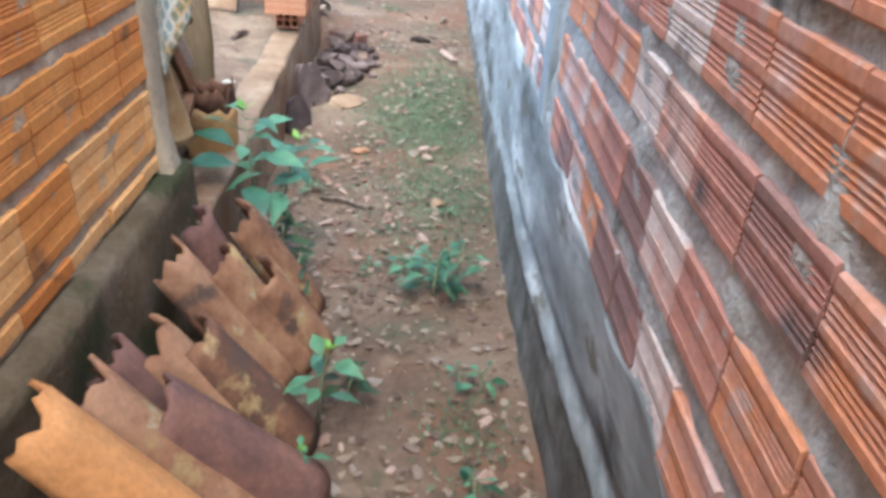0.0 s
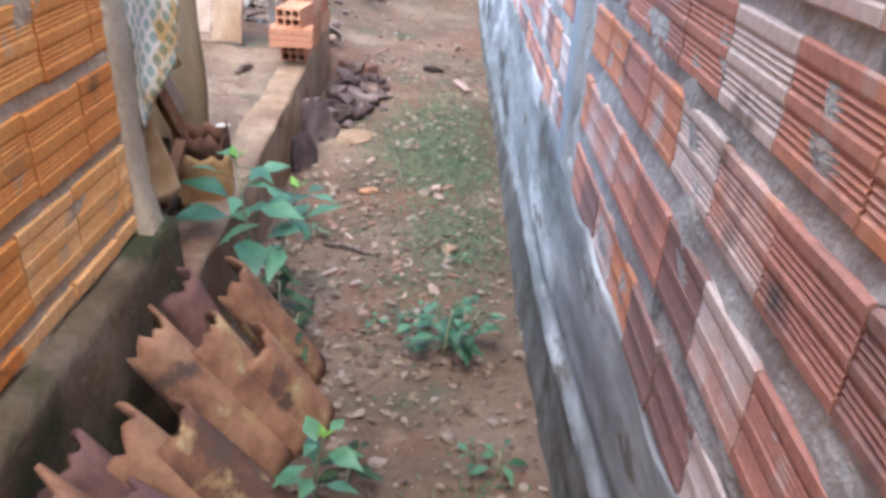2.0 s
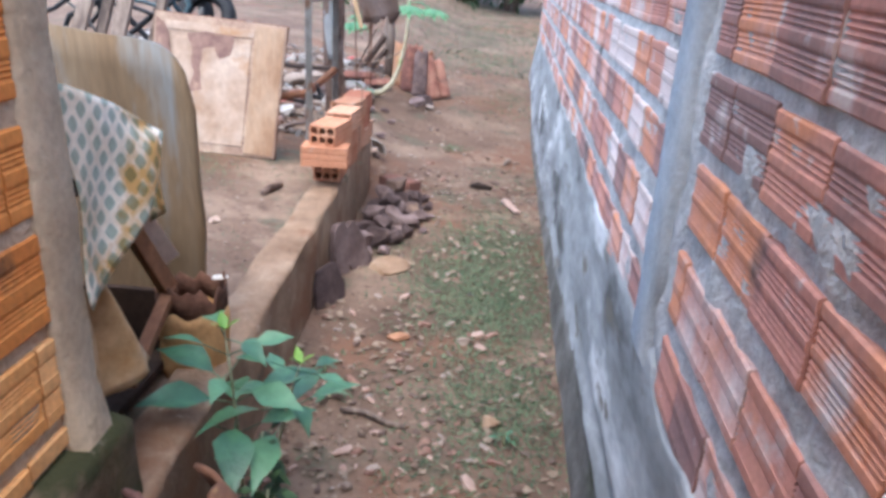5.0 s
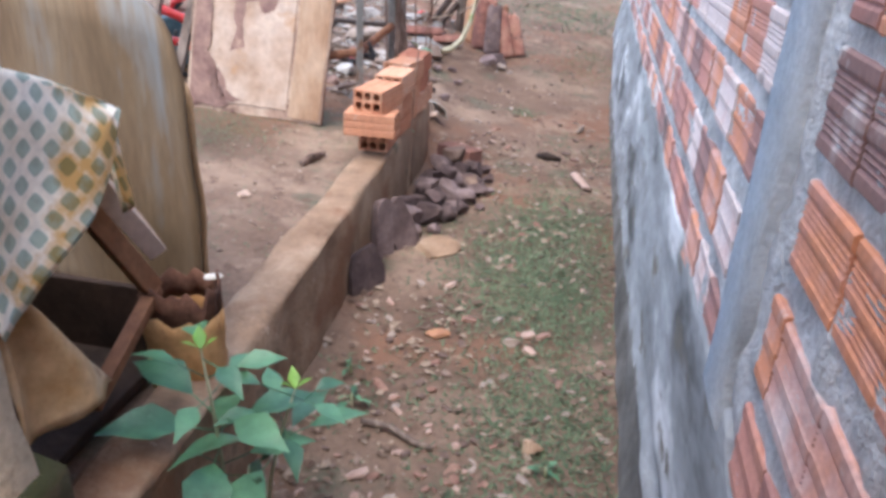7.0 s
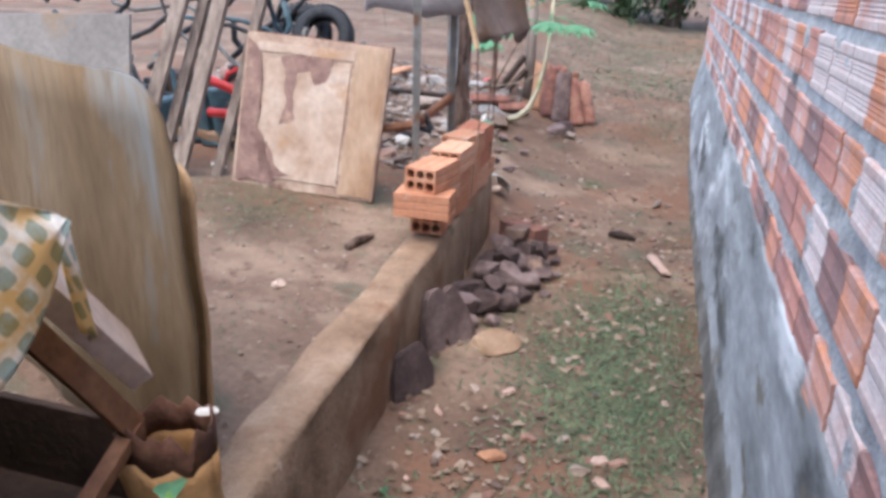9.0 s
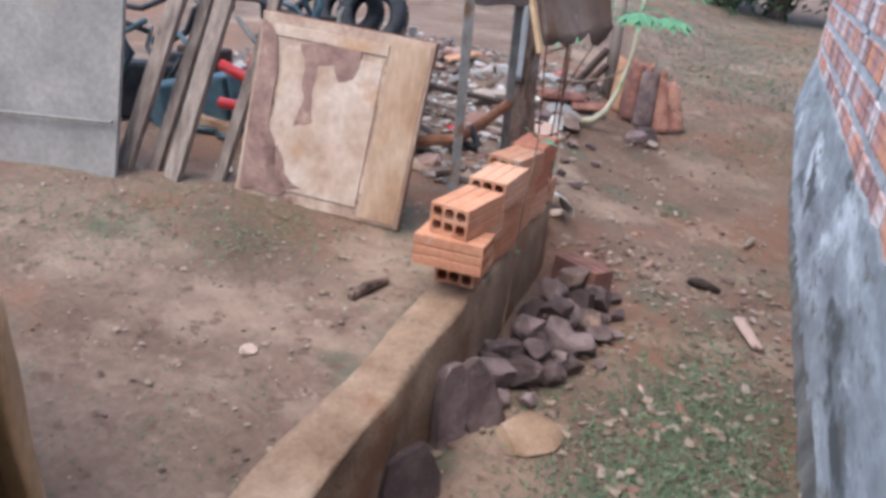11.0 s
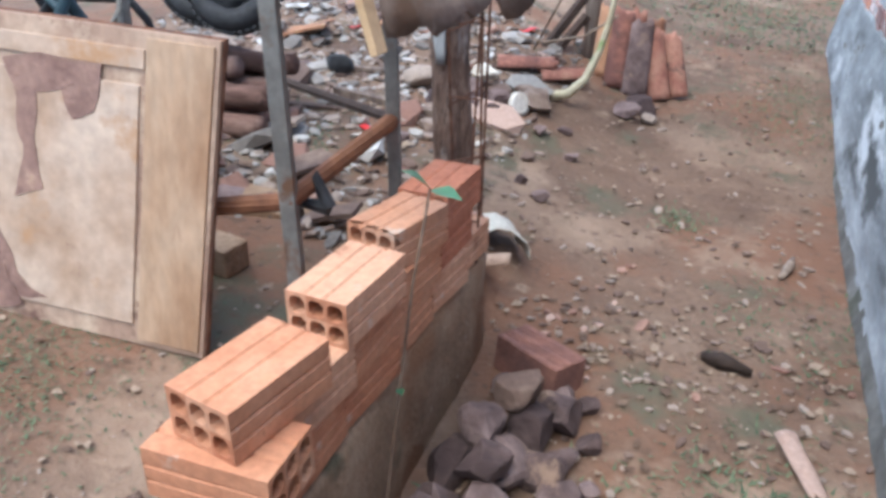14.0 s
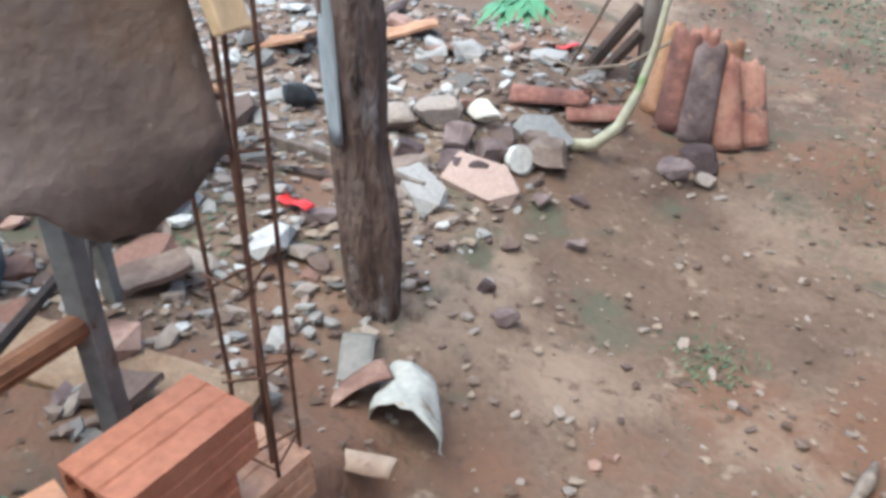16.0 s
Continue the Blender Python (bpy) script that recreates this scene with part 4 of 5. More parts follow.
def drape(u, w):
    """u runs along y, w from the back over the crate's top and down to a slanting free edge."""
    f = u / 0.39
    y, top = 3.745 + u, 1.315 - 0.115 * f - 0.045 * f * f
    if w < 0.4:
        x, z = -0.62 - 0.01 * f - (0.4 - w) * (1 - 0.7 * f), top - 0.35 * (0.4 - w)
        y -= 0.25 * f * (0.4 - w)
    else:
        low = lerp_at(y, ((3.74, 0.862), (3.83, 0.885), (3.977, 0.98), (4.08, 1.098), (4.14, 1.145)))
        d = (w - 0.4) / 0.46
        x, z = -0.62 - 0.01 * f + 0.03 * d, top + (low - top) * d
        y += 0.02 * math.sin(z * 19) * d
    x += 0.012 * math.sin(u * 19 + w * 4) * smooth(0.42, 0.7, w) + 0.012 * n3(u, w, 3, 5)
    z += 0.008 * n3(u, w, 1, 6)
    return (x, y, z)


cloth("sheet", steps(0.0, 0.39, 0.0195), steps(0.0, 0.86, 0.02), drape, "", 23, metric=True)
cloth("torn_flap", steps(0.0, 0.22, 0.02), steps(0, 0.25, 0.02), lambda u, w: (-0.67 - 0.25 * u + 0.10 * w + 0.02 * math.sin(u * 22), 4.16 + u * 0.45, 1.14 - w * 0.8 - u * 0.35 + 0.01 * n3(u, w, 1, 9)),
      "torn brown-stained flap", 19)
# the fallen fold below
M["cloth_brown"] = mat("stained_cloth", [(0.30, 0.16, 0.06), (0.46, 0.30, 0.16), (0.52, 0.42, 0.30)], 6, 0.7, 0.3, 40, stain=[((0.2, 0.08, 0.03), 0.58, 6)])
bm = bmesh.new()
grid(bm, steps(0, 1, 0.05), steps(0, 1, 0.08), lambda u, w: (-0.64 + 0.03 * w + 0.022 * math.sin(u * 8 + w * 3), 3.735 + 0.09 * u + 0.19 * u * w, 0.84 + 0.04 * u - w * (0.22 + 0.07 * u) + 0.012 * n3(u, w, 5, 4)))
thicken(bm, 0.005)
tagged(obj("cloth_scrap", bm, M["cloth_brown"], smooth=True), "brown-stained cloth hanging loose below the crate", "cloth")

M["batten_pale"] = mat("pale_wood", [(0.46, 0.34, 0.27), (0.58, 0.46, 0.39)], 8, 0.8, 0.3, 30)
# pale folded board and a rusted tin beside the crate
lean_box("wood_offcut", (-0.745, 4.37, 0.685), (-0.86, 4.45, 0.735), (-0.785, 4.15, 1.02), 0.05, M["batten_pale"])
tagged(bpy.data.objects["wood_offcut"], "pale split wood offcut lying on the crate", "wood")
def tin_pt(u, v):
    a = u / 16 * math.tau
    r = 0.105 + 0.012 * n3(math.cos(a), math.sin(a), v * 0.3, 1.6)
    z = 0.34 + v / 8 * (0.29 + 0.04 * n3(math.cos(a) * 2, math.sin(a) * 2, 0.3, 1.2) + (0.035 * n3(u * 1.7, 0, 4, 1.0) if v > 6 else 0))
    r += 0.01 * n3(u * 0.9, v * 1.3, 7, 1.0)
    return (-0.675 + r * math.cos(a), 4.37 + r * 0.75 * math.sin(a), z)
M["tin"] = mat("rusted_tin", [(0.40, 0.20, 0.075), (0.50, 0.30, 0.14)], 5, 0.75, 0.5, 50, stain=[((0.15, 0.065, 0.04), 0.60, 6)])
tin = thing("rusted_tin", "rusted battered tin with an ochre side, standing by the crate", "tin")
for nm, rows, mt, lab in (("body", range(7), "tin", "ochre painted side"), ("rim", range(6, 9), "rust", "dark rusted ragged rim")):
    bm = bmesh.new()
    grid(bm, [k / 2 for k in range(33)], list(rows), tin_pt)
    bmesh.ops.remove_doubles(bm, verts=bm.verts[:], dist=0.0005)
    thicken(bm, 0.006)
    part(nm, bm, M[mt], tin, lab, smooth=True)
stone((-0.60, 4.41, 0.645), (0.055, 0.035, 0.012), 301, "foil_scrap", "crumpled whitish scrap of foil at the sheet's foot", "", M["white"], 30, (0, 0), "scrap")

# ---------- stand of poles, rails and a hanging sheet ----------
stand = thing("pole_stand", "grey steel pole stand with rusty rails and crossbar", "stand")
def stand_tube(nm, pts, r, mt, n=8):
    bm = bmesh.new()
    tube(bm, pts, r, n)
    part(nm, bm, M[mt], stand)
P1, P2 = (-0.955, 6.80), (-0.90, 7.25)
for px, py in (P1, P2, (-1.62, 7.72)):
    bm = bmesh.new()
    m = pose(px, py, gz(px, py) - 0.03, 0, 0, 20)
    box(bm, (-0.019, -0.019, 0), (0.019, 0.019, 2.0 if px > -1.2 else 0.72), m, 0.003)
    part("post", bm, M["steel"], stand)
stand_tube("rail", [(P1[0] - 0.35, P1[1] - 0.06, 0.72), (P1[0], P1[1], 0.78), (P2[0], P2[1], 0.86)], 0.024, "wood_red", 10)
stand_tube("rail", [(-1.62, 7.72, 0.80), (P2[0], P2[1], 0.86)], 0.016, "wood_dark", 6)
stand_tube("rail", [(-1.62, 7.72, 0.60), (-1.0, 6.9, 0.70)], 0.016, "wood_dark", 6)
stand_tube("crossbar", [(-0.90, 6.55, 2.02), (-0.80, 7.55, 2.02)], 0.014, "rust", 8)
stand_tube("crossbar", [(-1.35, 6.95, 2.02), (-0.6, 7.22, 2.02)], 0.014, "rust", 8)
bm = bmesh.new()
tube(bm, [(P1[0] + 0.06, P1[1] + 0.08, 0.74), (P1[0] + 0.02, P1[1] + 0.09, 0.81), (P1[0] - 0.02, P1[1] + 0.07, 0.75), (P1[0] + 0.06, P1[1] + 0.08, 0.74)], 0.02, 8)
part("rag", bm, M["rubber"], stand)

L0, C0 = Vector((-0.61, 6.66, 1.205)), Vector((-0.475, 7.22, 1.21))
hang = thing("hanging_sheet", "scuffed dark brown leatherette sheet hanging over the bricks with battens", "sheet")
bm = bmesh.new()
def hang_pt(u, v):
    p = L0.lerp(C0, u)
    e = (0.05 * n3(u * 5, 0, 2.5, 1.0) + 0.02 * n3(u * 17, 0, 6.5, 1.0)) if v == 0 else 0
    z = p.z - 0.012 * math.sin(u * 3.1) + v * (2.03 - p.z) + e
    return (p.x - 0.24 * v * 1.0 + 0.02 * math.sin(u * 6 + v * 2), p.y + 0.01 * math.sin(v * 6), z)
grid(bm, steps(0, 1, 0.04), steps(0, 1, 0.06), hang_pt)
thicken(bm, 0.006)
part("sheet", bm, M["brown_sheet"], hang, smooth=True)
M["batten"] = mat("pale_batten", [(0.42, 0.28, 0.15), (0.55, 0.38, 0.22)], 8, 0.8, 0.3, 40)
for p, nm in ((L0, "batten"), (C0, "batten")):
    bm = bmesh.new()
    a, b = Vector((p.x, p.y - (0.03 if p is L0 else -0.02), p.z - 0.02 if p is L0 else p.z + 0.14)), Vector((p.x - 0.24, p.y - (0.03 if p is L0 else -0.02), 2.02))
    ax = (b - a).normalized()
    m = Matrix((Vector((0, 1, 0)), ax, Vector((0, 1, 0)).cross(ax).normalized())).transposed().to_4x4()
    m.translation = a
    box(bm, (-0.02, 0, -0.008), (0.02, (b - a).length, 0.008), m, 0.003)
    part(nm, bm, M["batten"], hang, "pale wooden batten")

bm = bmesh.new()
grid(bm, steps(0, 1, 0.03), steps(0, 1, 0.1), lambda u, v: (-1.30 + 0.62 * u, 6.98 + 0.20 * u - 0.02 * v, 1.30 + 0.02 * math.sin(u * 9) + 0.025 * n3(u * 6, 0, 3, 1) * (1 - v) + v * 0.72))
thicken(bm, 0.005)
M["tarp"] = mat("faded_tarp", [(0.27, 0.24, 0.245), (0.40, 0.36, 0.36)], 5, 0.7, 0.3, 30)
tagged(obj("tarpaulin", bm, M["tarp"], smooth=True), "faded greyish tarpaulin hanging from the pole stand", "tarpaulin")

# starter bars of a column at the end of the low wall
rebar = thing("rebar_column", "rusty reinforcement bars with wire stirrups rising from the wall's end", "rebar")
BARS = [(-0.79, 7.40), (-0.70, 7.40), (-0.72, 7.48), (-0.735, 7.42)]
for k, (x, y) in enumerate(BARS):
    bm = bmesh.new()
    tube(bm, [(x, y, 0.30), (x + 0.008, y, 0.7), (x - 0.012 + 0.012 * k, y + 0.01, 1.1), (x - 0.03 + 0.022 * k, y + 0.02, 1.5 - 0.12 * (k == 0))], 0.0042, 6)
    part("bar", bm, M["rust"], rebar)
for k, z in enumerate((0.52, 0.68, 0.90, 1.08)):
    bm = bmesh.new()
    tube(bm, [(-0.795, 7.395, z), (-0.695, 7.395, z + 0.05 * (k % 2)), (-0.715, 7.485, z + 0.02), (-0.795, 7.395, z - 0.03 + 0.05 * (k % 2))], 0.003, 5)
    part("stirrup", bm, M["rust"], rebar)

# rough tree post
bm = bmesh.new()
tp = [(-1.135, 8.27, 0.10), (-1.125, 8.26, 0.45), (-1.14, 8.25, 0.8), (-1.13, 8.24, 1.1), (-1.145, 8.23, 1.45), (-1.15, 8.22, 2.0), (-1.16, 8.2, 2.6)]
tube(bm, tp, [0.078, 0.088, 0.076, 0.086, 0.078, 0.076, 0.072], 20)
bmesh.ops.subdivide_edges(bm, edges=bm.edges[:], cuts=3, use_grid_fill=True)
for v in bm.verts:
    d = Vector((v.co.x + 1.15, v.co.y - 8.24, 0)).normalized()
    v.co += d * (0.012 * n3(v.co.x * 9, v.co.y * 9, v.co.z, 2.0) + 0.010 * n3(v.co.x * 14, v.co.y * 14, v.co.z * 0.6, 2.2))
trunk = thing("tree_post", "rough dark trunk post with peeled pale strip of bark", "tree post")
part("trunk", bm, M["bark"], trunk, smooth=True)
bm = bmesh.new()
M["bark_pale"] = mat("peeled_bark", [(0.20, 0.205, 0.21), (0.36, 0.375, 0.38)], 6, 0.8, 0.5, 30, stretch=(3, 3, 0.6))
def strip_pt(u, v):
    z = 0.80 + 0.95 * v
    cx = lerp_at(z, ((0.45, -1.125), (0.8, -1.14), (1.1, -1.13), (1.45, -1.145), (2.0, -1.15)))
    a = -1.45 - (1.35 + 0.25 * math.sin(v * 8)) * u * min(1.0, 0.25 + 1.5 * v)
    r = 0.085 + 0.008 * n3(u * 3, v * 6, 1, 1)
    return (cx + r * math.cos(a), 8.24 + r * math.sin(a), z)
grid(bm, steps(0, 1, 0.125), steps(0, 1, 0.05), strip_pt)
thicken(bm, 0.01)
part("bark_strip", bm, M["bark_pale"], trunk, "pale grey peeled bark", smooth=True)

M["container"] = mat("dirty_plastic", [(0.36, 0.34, 0.30), (0.52, 0.50, 0.45)], 9, 0.6, 0.3, 40, stain=[((0.22, 0.16, 0.11), 0.57, 8)])
# crushed white container on the ground
bm = bmesh.new()
def cont(u, v):
    a = (u / 14 - 0.5) * 3.3
    f = v / 8
    r = 0.115 - 0.03 * f + 0.012 * n3(u * 0.5, v * 0.4, 2, 1)
    return (-0.77 - 0.10 * f + r * math.sin(a) * 1.0, 7.89 + 0.19 * f + 0.015 * n3(u * 0.8, 0, 5, 1) * (1 - f), gz(-0.8, 7.95) + 0.02 + r * 0.95 * max(0.0, math.cos(a)) + 0.008 * n3(u * 0.9, v * 0.7, 8, 1))
grid(bm, list(range(15)), list(range(9)), cont)
thicken(bm, 0.004)
tagged(obj("crushed_container", bm, M["container"], smooth=True), "crushed dirty white plastic container lying on the soil", "container")
for k, (x, y, w, d, turn, mt, lab) in enumerate(((-0.97, 7.92, 0.09, 0.24, -35, "shard", "beige curled plastic strip on the rubble"), (-1.02, 8.02, 0.10, 0.2, 30, "board_grey", "grey curled sheet scrap on the rubble"),
                                                 (-0.80, 7.72, 0.22, 0.05, 6, "panel_edge", "flat rusty beige strip with a hole by the wall's end"))):
    bm = bmesh.new()
    grid(bm, steps(-w / 2, w / 2, 0.02), steps(-d / 2, d / 2, 0.02), lambda u, v: (u, v, 0.03 + 0.025 * math.sin(v * 18 + u * 9) + 0.01 * n3(u, v, k, 12)))
    thicken(bm, 0.004)
    ob = obj("scrap_strip", bm, M[mt], smooth=True)
    ob.matrix_basis = pose(x, y, gz(x, y) + 0.005, 0, 0, turn)
    tagged(ob, lab, "scrap")

# ---------- rubble field behind the stand ----------
def chunk_shape():
    b = bmesh.new()
    bmesh.ops.create_icosphere(b, subdivisions=1, radius=1.0)
    shape = [v.co.copy() for v in b.verts], [[v.index for v in f.verts] for f in b.faces]
    b.free()
    return shape


CHUNK_VERTS, CHUNK_FACES = chunk_shape()


def chunk_bm(bm, at, s, rng, flat=0.45):
    e = Euler((rng.uniform(-0.4, 0.4), rng.uniform(-0.4, 0.4), rng.uniform(0, 6.28)))
    sx, sy, sz = s * rng.uniform(0.7, 1.3), s * rng.uniform(0.5, 0.9), s * flat * rng.uniform(0.4, 1.0)
    vs = []
    for v in CHUNK_VERTS:
        c = v * rng.uniform(0.75, 1.15)
        c = Vector((max(-0.75, min(0.75, c.x)) * sx, max(-0.7, min(0.7, c.y)) * sy, max(-0.6, min(0.6, c.z)) * sz))
        c.rotate(e)
        vs.append(bm.verts.new(c + Vector(at)))
    for f in CHUNK_FACES:
        bm.faces.new([vs[i] for i in f])


rng = random.Random(77)
for k in range(190):
    x, y = rng.uniform(-3.6, -1.15), rng.uniform(7.3, 10.6)
    if abs(x + 1.15) < 0.15 and abs(y - 8.18) < 0.2:
        continue
    s = rng.choice((0.05, 0.06, 0.075, 0.09, 0.11, 0.14, 0.17))
    bm = bmesh.new()
    chunk_bm(bm, (0, 0, 0), s, rng)
    ob = obj("rubble_piece", bm, M[rng.choice(("chip", "rubble_grey", "rock", "rubble_grey", "plaster_bit", "rubble_grey", "shard", "chip"))])
    ob.matrix_basis = pose(x, y, gz(x, y) + s * 0.15)
    tagged(ob, "broken piece of building rubble on the littered ground", "rubble", "rubble pieces in the yard")
line = [(-1.62, 9.42, .16), (-1.45, 9.30, .15), (-1.30, 9.33, .12), (-1.72, 9.25, .14), (-1.55, 9.10, .12), (-1.38, 9.16, .11), (-1.10, 9.50, .16), (-1.02, 9.25, .10),
        (-0.80, 9.10, .09), (-1.20, 9.58, .10), (-0.66, 9.92, .13), (-0.60, 10.13, .15), (-0.53, 9.98, .08), (-0.93, 8.62, .08), (-0.80, 8.52, .09), (-0.98, 8.90, .08), (-0.90, 9.38, .09), (-1.28, 9.18, .1)]
for k, (x, y, s) in enumerate(line):
    s *= 1.45 if x < -1.05 or y > 9.8 else 0.95
    r = random.Random(k + 300)
    stone((x, y, gz(x, y) + s * 0.22), (s * 1.15, s, s * 0.72), 120 + k, label="rough reddish-grey stone in a row along the yard", group="stones along the yard", material=M["rock"] if k % 3 else M["chip"], turn=r.uniform(0, 180))
stone((-1.45, 9.55, gz(-1.45, 9.55) + 0.08), (0.24, 0.13, 0.1), 161, label="pale broken plaster lump among the stones", material=M["white"], turn=-20)
bm = bmesh.new()
tube(bm, [(-1.2, 9.36, 0.33), (-1.16, 9.34, 0.34)], [0.055, 0.06], 16)
ring = obj("white_lid", bm, M["white"], smooth=False)
tagged(ring, "white round plastic lid standing among the stones", "lid")

# beams and boards on the rubble
for a, b, w, h, mt, lab in (((-1.95, 7.30), (-1.02, 7.62), 0.20, 0.05, "concrete", "flat grey concrete plank lying on the ground"), ((-2.5, 8.30), (-1.5, 8.78), 0.05, 0.05, "wood_dark", "dark slim beam lying on the rubble"),
                            ((-2.0, 8.75), (-1.35, 8.9), 0.05, 0.06, "wood", "grey wooden beam on the rubble"), ((-2.9, 7.15), (-1.3, 7.0), 0.10, 0.09, "concrete", "grey concrete beam lying behind the bricks"),
                            ((-2.2, 9.25), (-1.75, 9.4), 0.05, 0.03, "wood", "grey wooden lath on the rubble")):
    a3, b3 = Vector((*a, gz(*a) + h / 2)), Vector((*b, gz(*b) + h / 2))
    ax = (b3 - a3).normalized()
    s = ax.cross(Vector((0, 0, 1))).normalized()
    m = Matrix((s, ax, s.cross(ax))).transposed().to_4x4()
    m.translation = a3
    bm = bmesh.new()
    box(bm, (-w / 2, 0, -h / 2), (w / 2, (b3 - a3).length, h / 2), m, 0.006)
    tagged(obj("beam", bm, M[mt]), lab, "beam")
for k, (x, y, L, turn) in enumerate(((-1.32, 9.95, 0.36, 20), (-1.10, 10.02, 0.3, 30), (-2.3, 7.55, 0.5, -15), (-2.0, 7.35, 0.45, 5))):
    c, d = Vector((x, y, gz(x, y) + 0.05)), Vector((math.cos(radians(turn)), math.sin(radians(turn)), 0)) * L / 2
    roof_tile(c - d, c + d, 0.075, 200 + k, material=M["tile_red"], label="reddish clay barrel roof tile lying on the rubble", group="roof tiles on the rubble", out=(0, 0, 1))
stone((-2.2, 9.15, gz(-2.2, 9.15) + 0.06), (0.2, 0.12, 0.12), 171, "rag", "crumpled black plastic bag on the rubble", "", M["rubber"], 20, (0, 0), "bag")
for k, (x, y, w) in enumerate(((-1.60, 8.45, 0.16), (-2.5, 9.95, 0.12), (-1.5, 10.6, 0.14))):
    bm = bmesh.new()
    grid(bm, steps(-w / 2, w / 2, 0.02), steps(-0.025, 0.025, 0.0125), lambda u, v: (u, v, 0.03 + 0.01 * math.sin(u * 40)))
    thicken(bm, 0.003)
    ob = obj("wrapper", bm, M["red"], smooth=True)
    ob.matrix_basis = pose(x, y, gz(x, y) + 0.01, 0, 0, 25 * k - 10)
    tagged(ob, "crumpled red wrapper on the littered ground", "wrapper")
flat = [(-2.75, 9.70, 0.34, 12), (-2.3, 10.2, 0.3, 40), (-2.6, 8.95, 0.26, -30), (-1.95, 8.15, 0.24, 15), (-1.6, 7.85, 0.2, 60), (-1.25, 7.45, 0.18, 10)]
for k, (x, y, w, turn) in enumerate(flat):
    bm = bmesh.new()
    grid(bm, steps(-w / 2, w / 2, w / 6), steps(-w / 3, w / 3, w / 6), lambda u, v: (u + 0.02 * n3(u, v, k, 9), v + 0.02 * n3(u, v, k + 3, 9), 0.05 + 0.2 * u + 0.02 * n3(u, v, k, 5)))
    thicken(bm, 0.018)
    ob = obj("broken_tile", bm, M["tile"] if k < 3 else M["chip"])
    ob.matrix_basis = pose(x, y, gz(x, y) + 0.01, 0, 0, turn)
    tagged(ob, "flat broken clay tile tilted on the rubble", "tile", "broken flat tiles in the yard")

# ---------- standing tiles, far post, papaya ----------
for k, (x, y, h, r, mt) in enumerate(((-0.93, 10.42, 0.42, 0.06, "tile"), (-0.82, 10.34, 0.45, 0.065, "tile_red"), (-0.71, 10.34, 0.44, 0.08, "rock"), (-0.60, 10.40, 0.40, 0.06, "tile_red"),
                                      (-0.50, 10.50, 0.36, 0.06, "tile_red"), (-0.78, 10.52, 0.44, 0.07, "tile_red"), (-0.66, 10.56, 0.42, 0.07, "tile"))):
    b = gz(x, y)
    roof_tile((x + (0.06 if x > -0.65 else 0.0), y - 0.04, b - 0.01), (x - 0.04 * (x > -0.65), y + 0.08, b + h), r, 60 + k, M[mt], label="reddish clay barrel roof tile standing upright in a group", group="standing roof tiles", out=(0.1, -1, 0.2))
bm = bmesh.new()
tube(bm, [(-1.06, 10.62, 0.2), (-1.07, 10.62, 0.9), (-1.10, 10.62, 2.2)], [0.055, 0.052, 0.05], 12)
tagged(obj("wooden_post", bm, M["wood"], smooth=True), "weathered round wooden post behind the standing tiles", "post")
for k, (a, b) in enumerate((((-1.42, 10.45, 0.30), (-1.12, 10.6, 0.75)), ((-1.34, 10.42, 0.30), (-1.1, 10.58, 0.62)))):
    bm = bmesh.new()
    tube(bm, [a, b], 0.035, 6)
    tagged(obj("plank", bm, M["wood_dark"]), "dark wooden prop leaning on the far post", "plank", "props at the far post")
papaya = thing("papaya_plant", "young papaya plant with curved green stem and lobed leaves", "plant")
bm = bmesh.new()
tube(bm, [(-1.22, 9.80, 0.27), (-1.10, 9.74, 0.28), (-0.99, 9.73, 0.31), (-0.90, 9.76, 0.40), (-0.84, 9.80, 0.56), (-0.80, 9.83, 0.75), (-0.78, 9.85, 0.95), (-0.77, 9.86, 1.3)],
     [0.03, 0.032, 0.029, 0.025, 0.02, 0.017, 0.015, 0.012], 10)
M["papaya_stem"] = mat("papaya_stem", [(0.40, 0.35, 0.24), (0.50, 0.47, 0.34)], 6, 0.7, 0.3, 30, stain=[((0.22, 0.30, 0.12), 0.55, 3)])
part("stem", bm, M["papaya_stem"], papaya, smooth=True)
def papaya_leaf(tip, size, seed):
    rng = random.Random(seed)
    base = Vector((-0.77, 9.86, 1.05 + 0.05 * seed))
    tip = Vector(tip)
    bm = bmesh.new()
    tube(bm, [base, base.lerp(tip, 0.5) + Vector((0, 0, 0.03)), tip], 0.006, 6)
    d0 = (tip - base).normalized()
    ang0 = math.atan2(d0.y, d0.x)
    for k in range(7):
        a = ang0 + (k - 3) * 0.62
        l = size * (1.0 - 0.09 * abs(k - 3))
        leaf_bm(bm, tip, (math.cos(a), math.sin(a), -0.15), l, l * 0.42, 0.35, 0.2)
        for s in (-0.5, 0.5):
            c = tip + Vector((math.cos(a), math.sin(a), -0.2)) * l * 0.5
            leaf_bm(bm, c, (math.cos(a + s), math.sin(a + s), -0.25), l * 0.5, l * 0.2, 0.3, 0.1)
    part("leaf", bm, M["leaf_far"], papaya, smooth=True)
M["leaf_far"] = mat("leaf_papaya", [(0.07, 0.19, 0.09), (0.12, 0.28, 0.14)], 12, 0.5, 0.2, 40)
for k, tip in enumerate([(-1.15, 9.75, 1.05), (-1.45, 9.9, 1.15), (-0.55, 9.7, 1.12), (-0.72, 9.45, 1.15), (-0.5, 10.1, 1.3), (-1.0, 10.1, 1.35), (-1.2, 9.4, 0.98)]):
    papaya_leaf(tip, 0.22, k)
bm = bmesh.new()
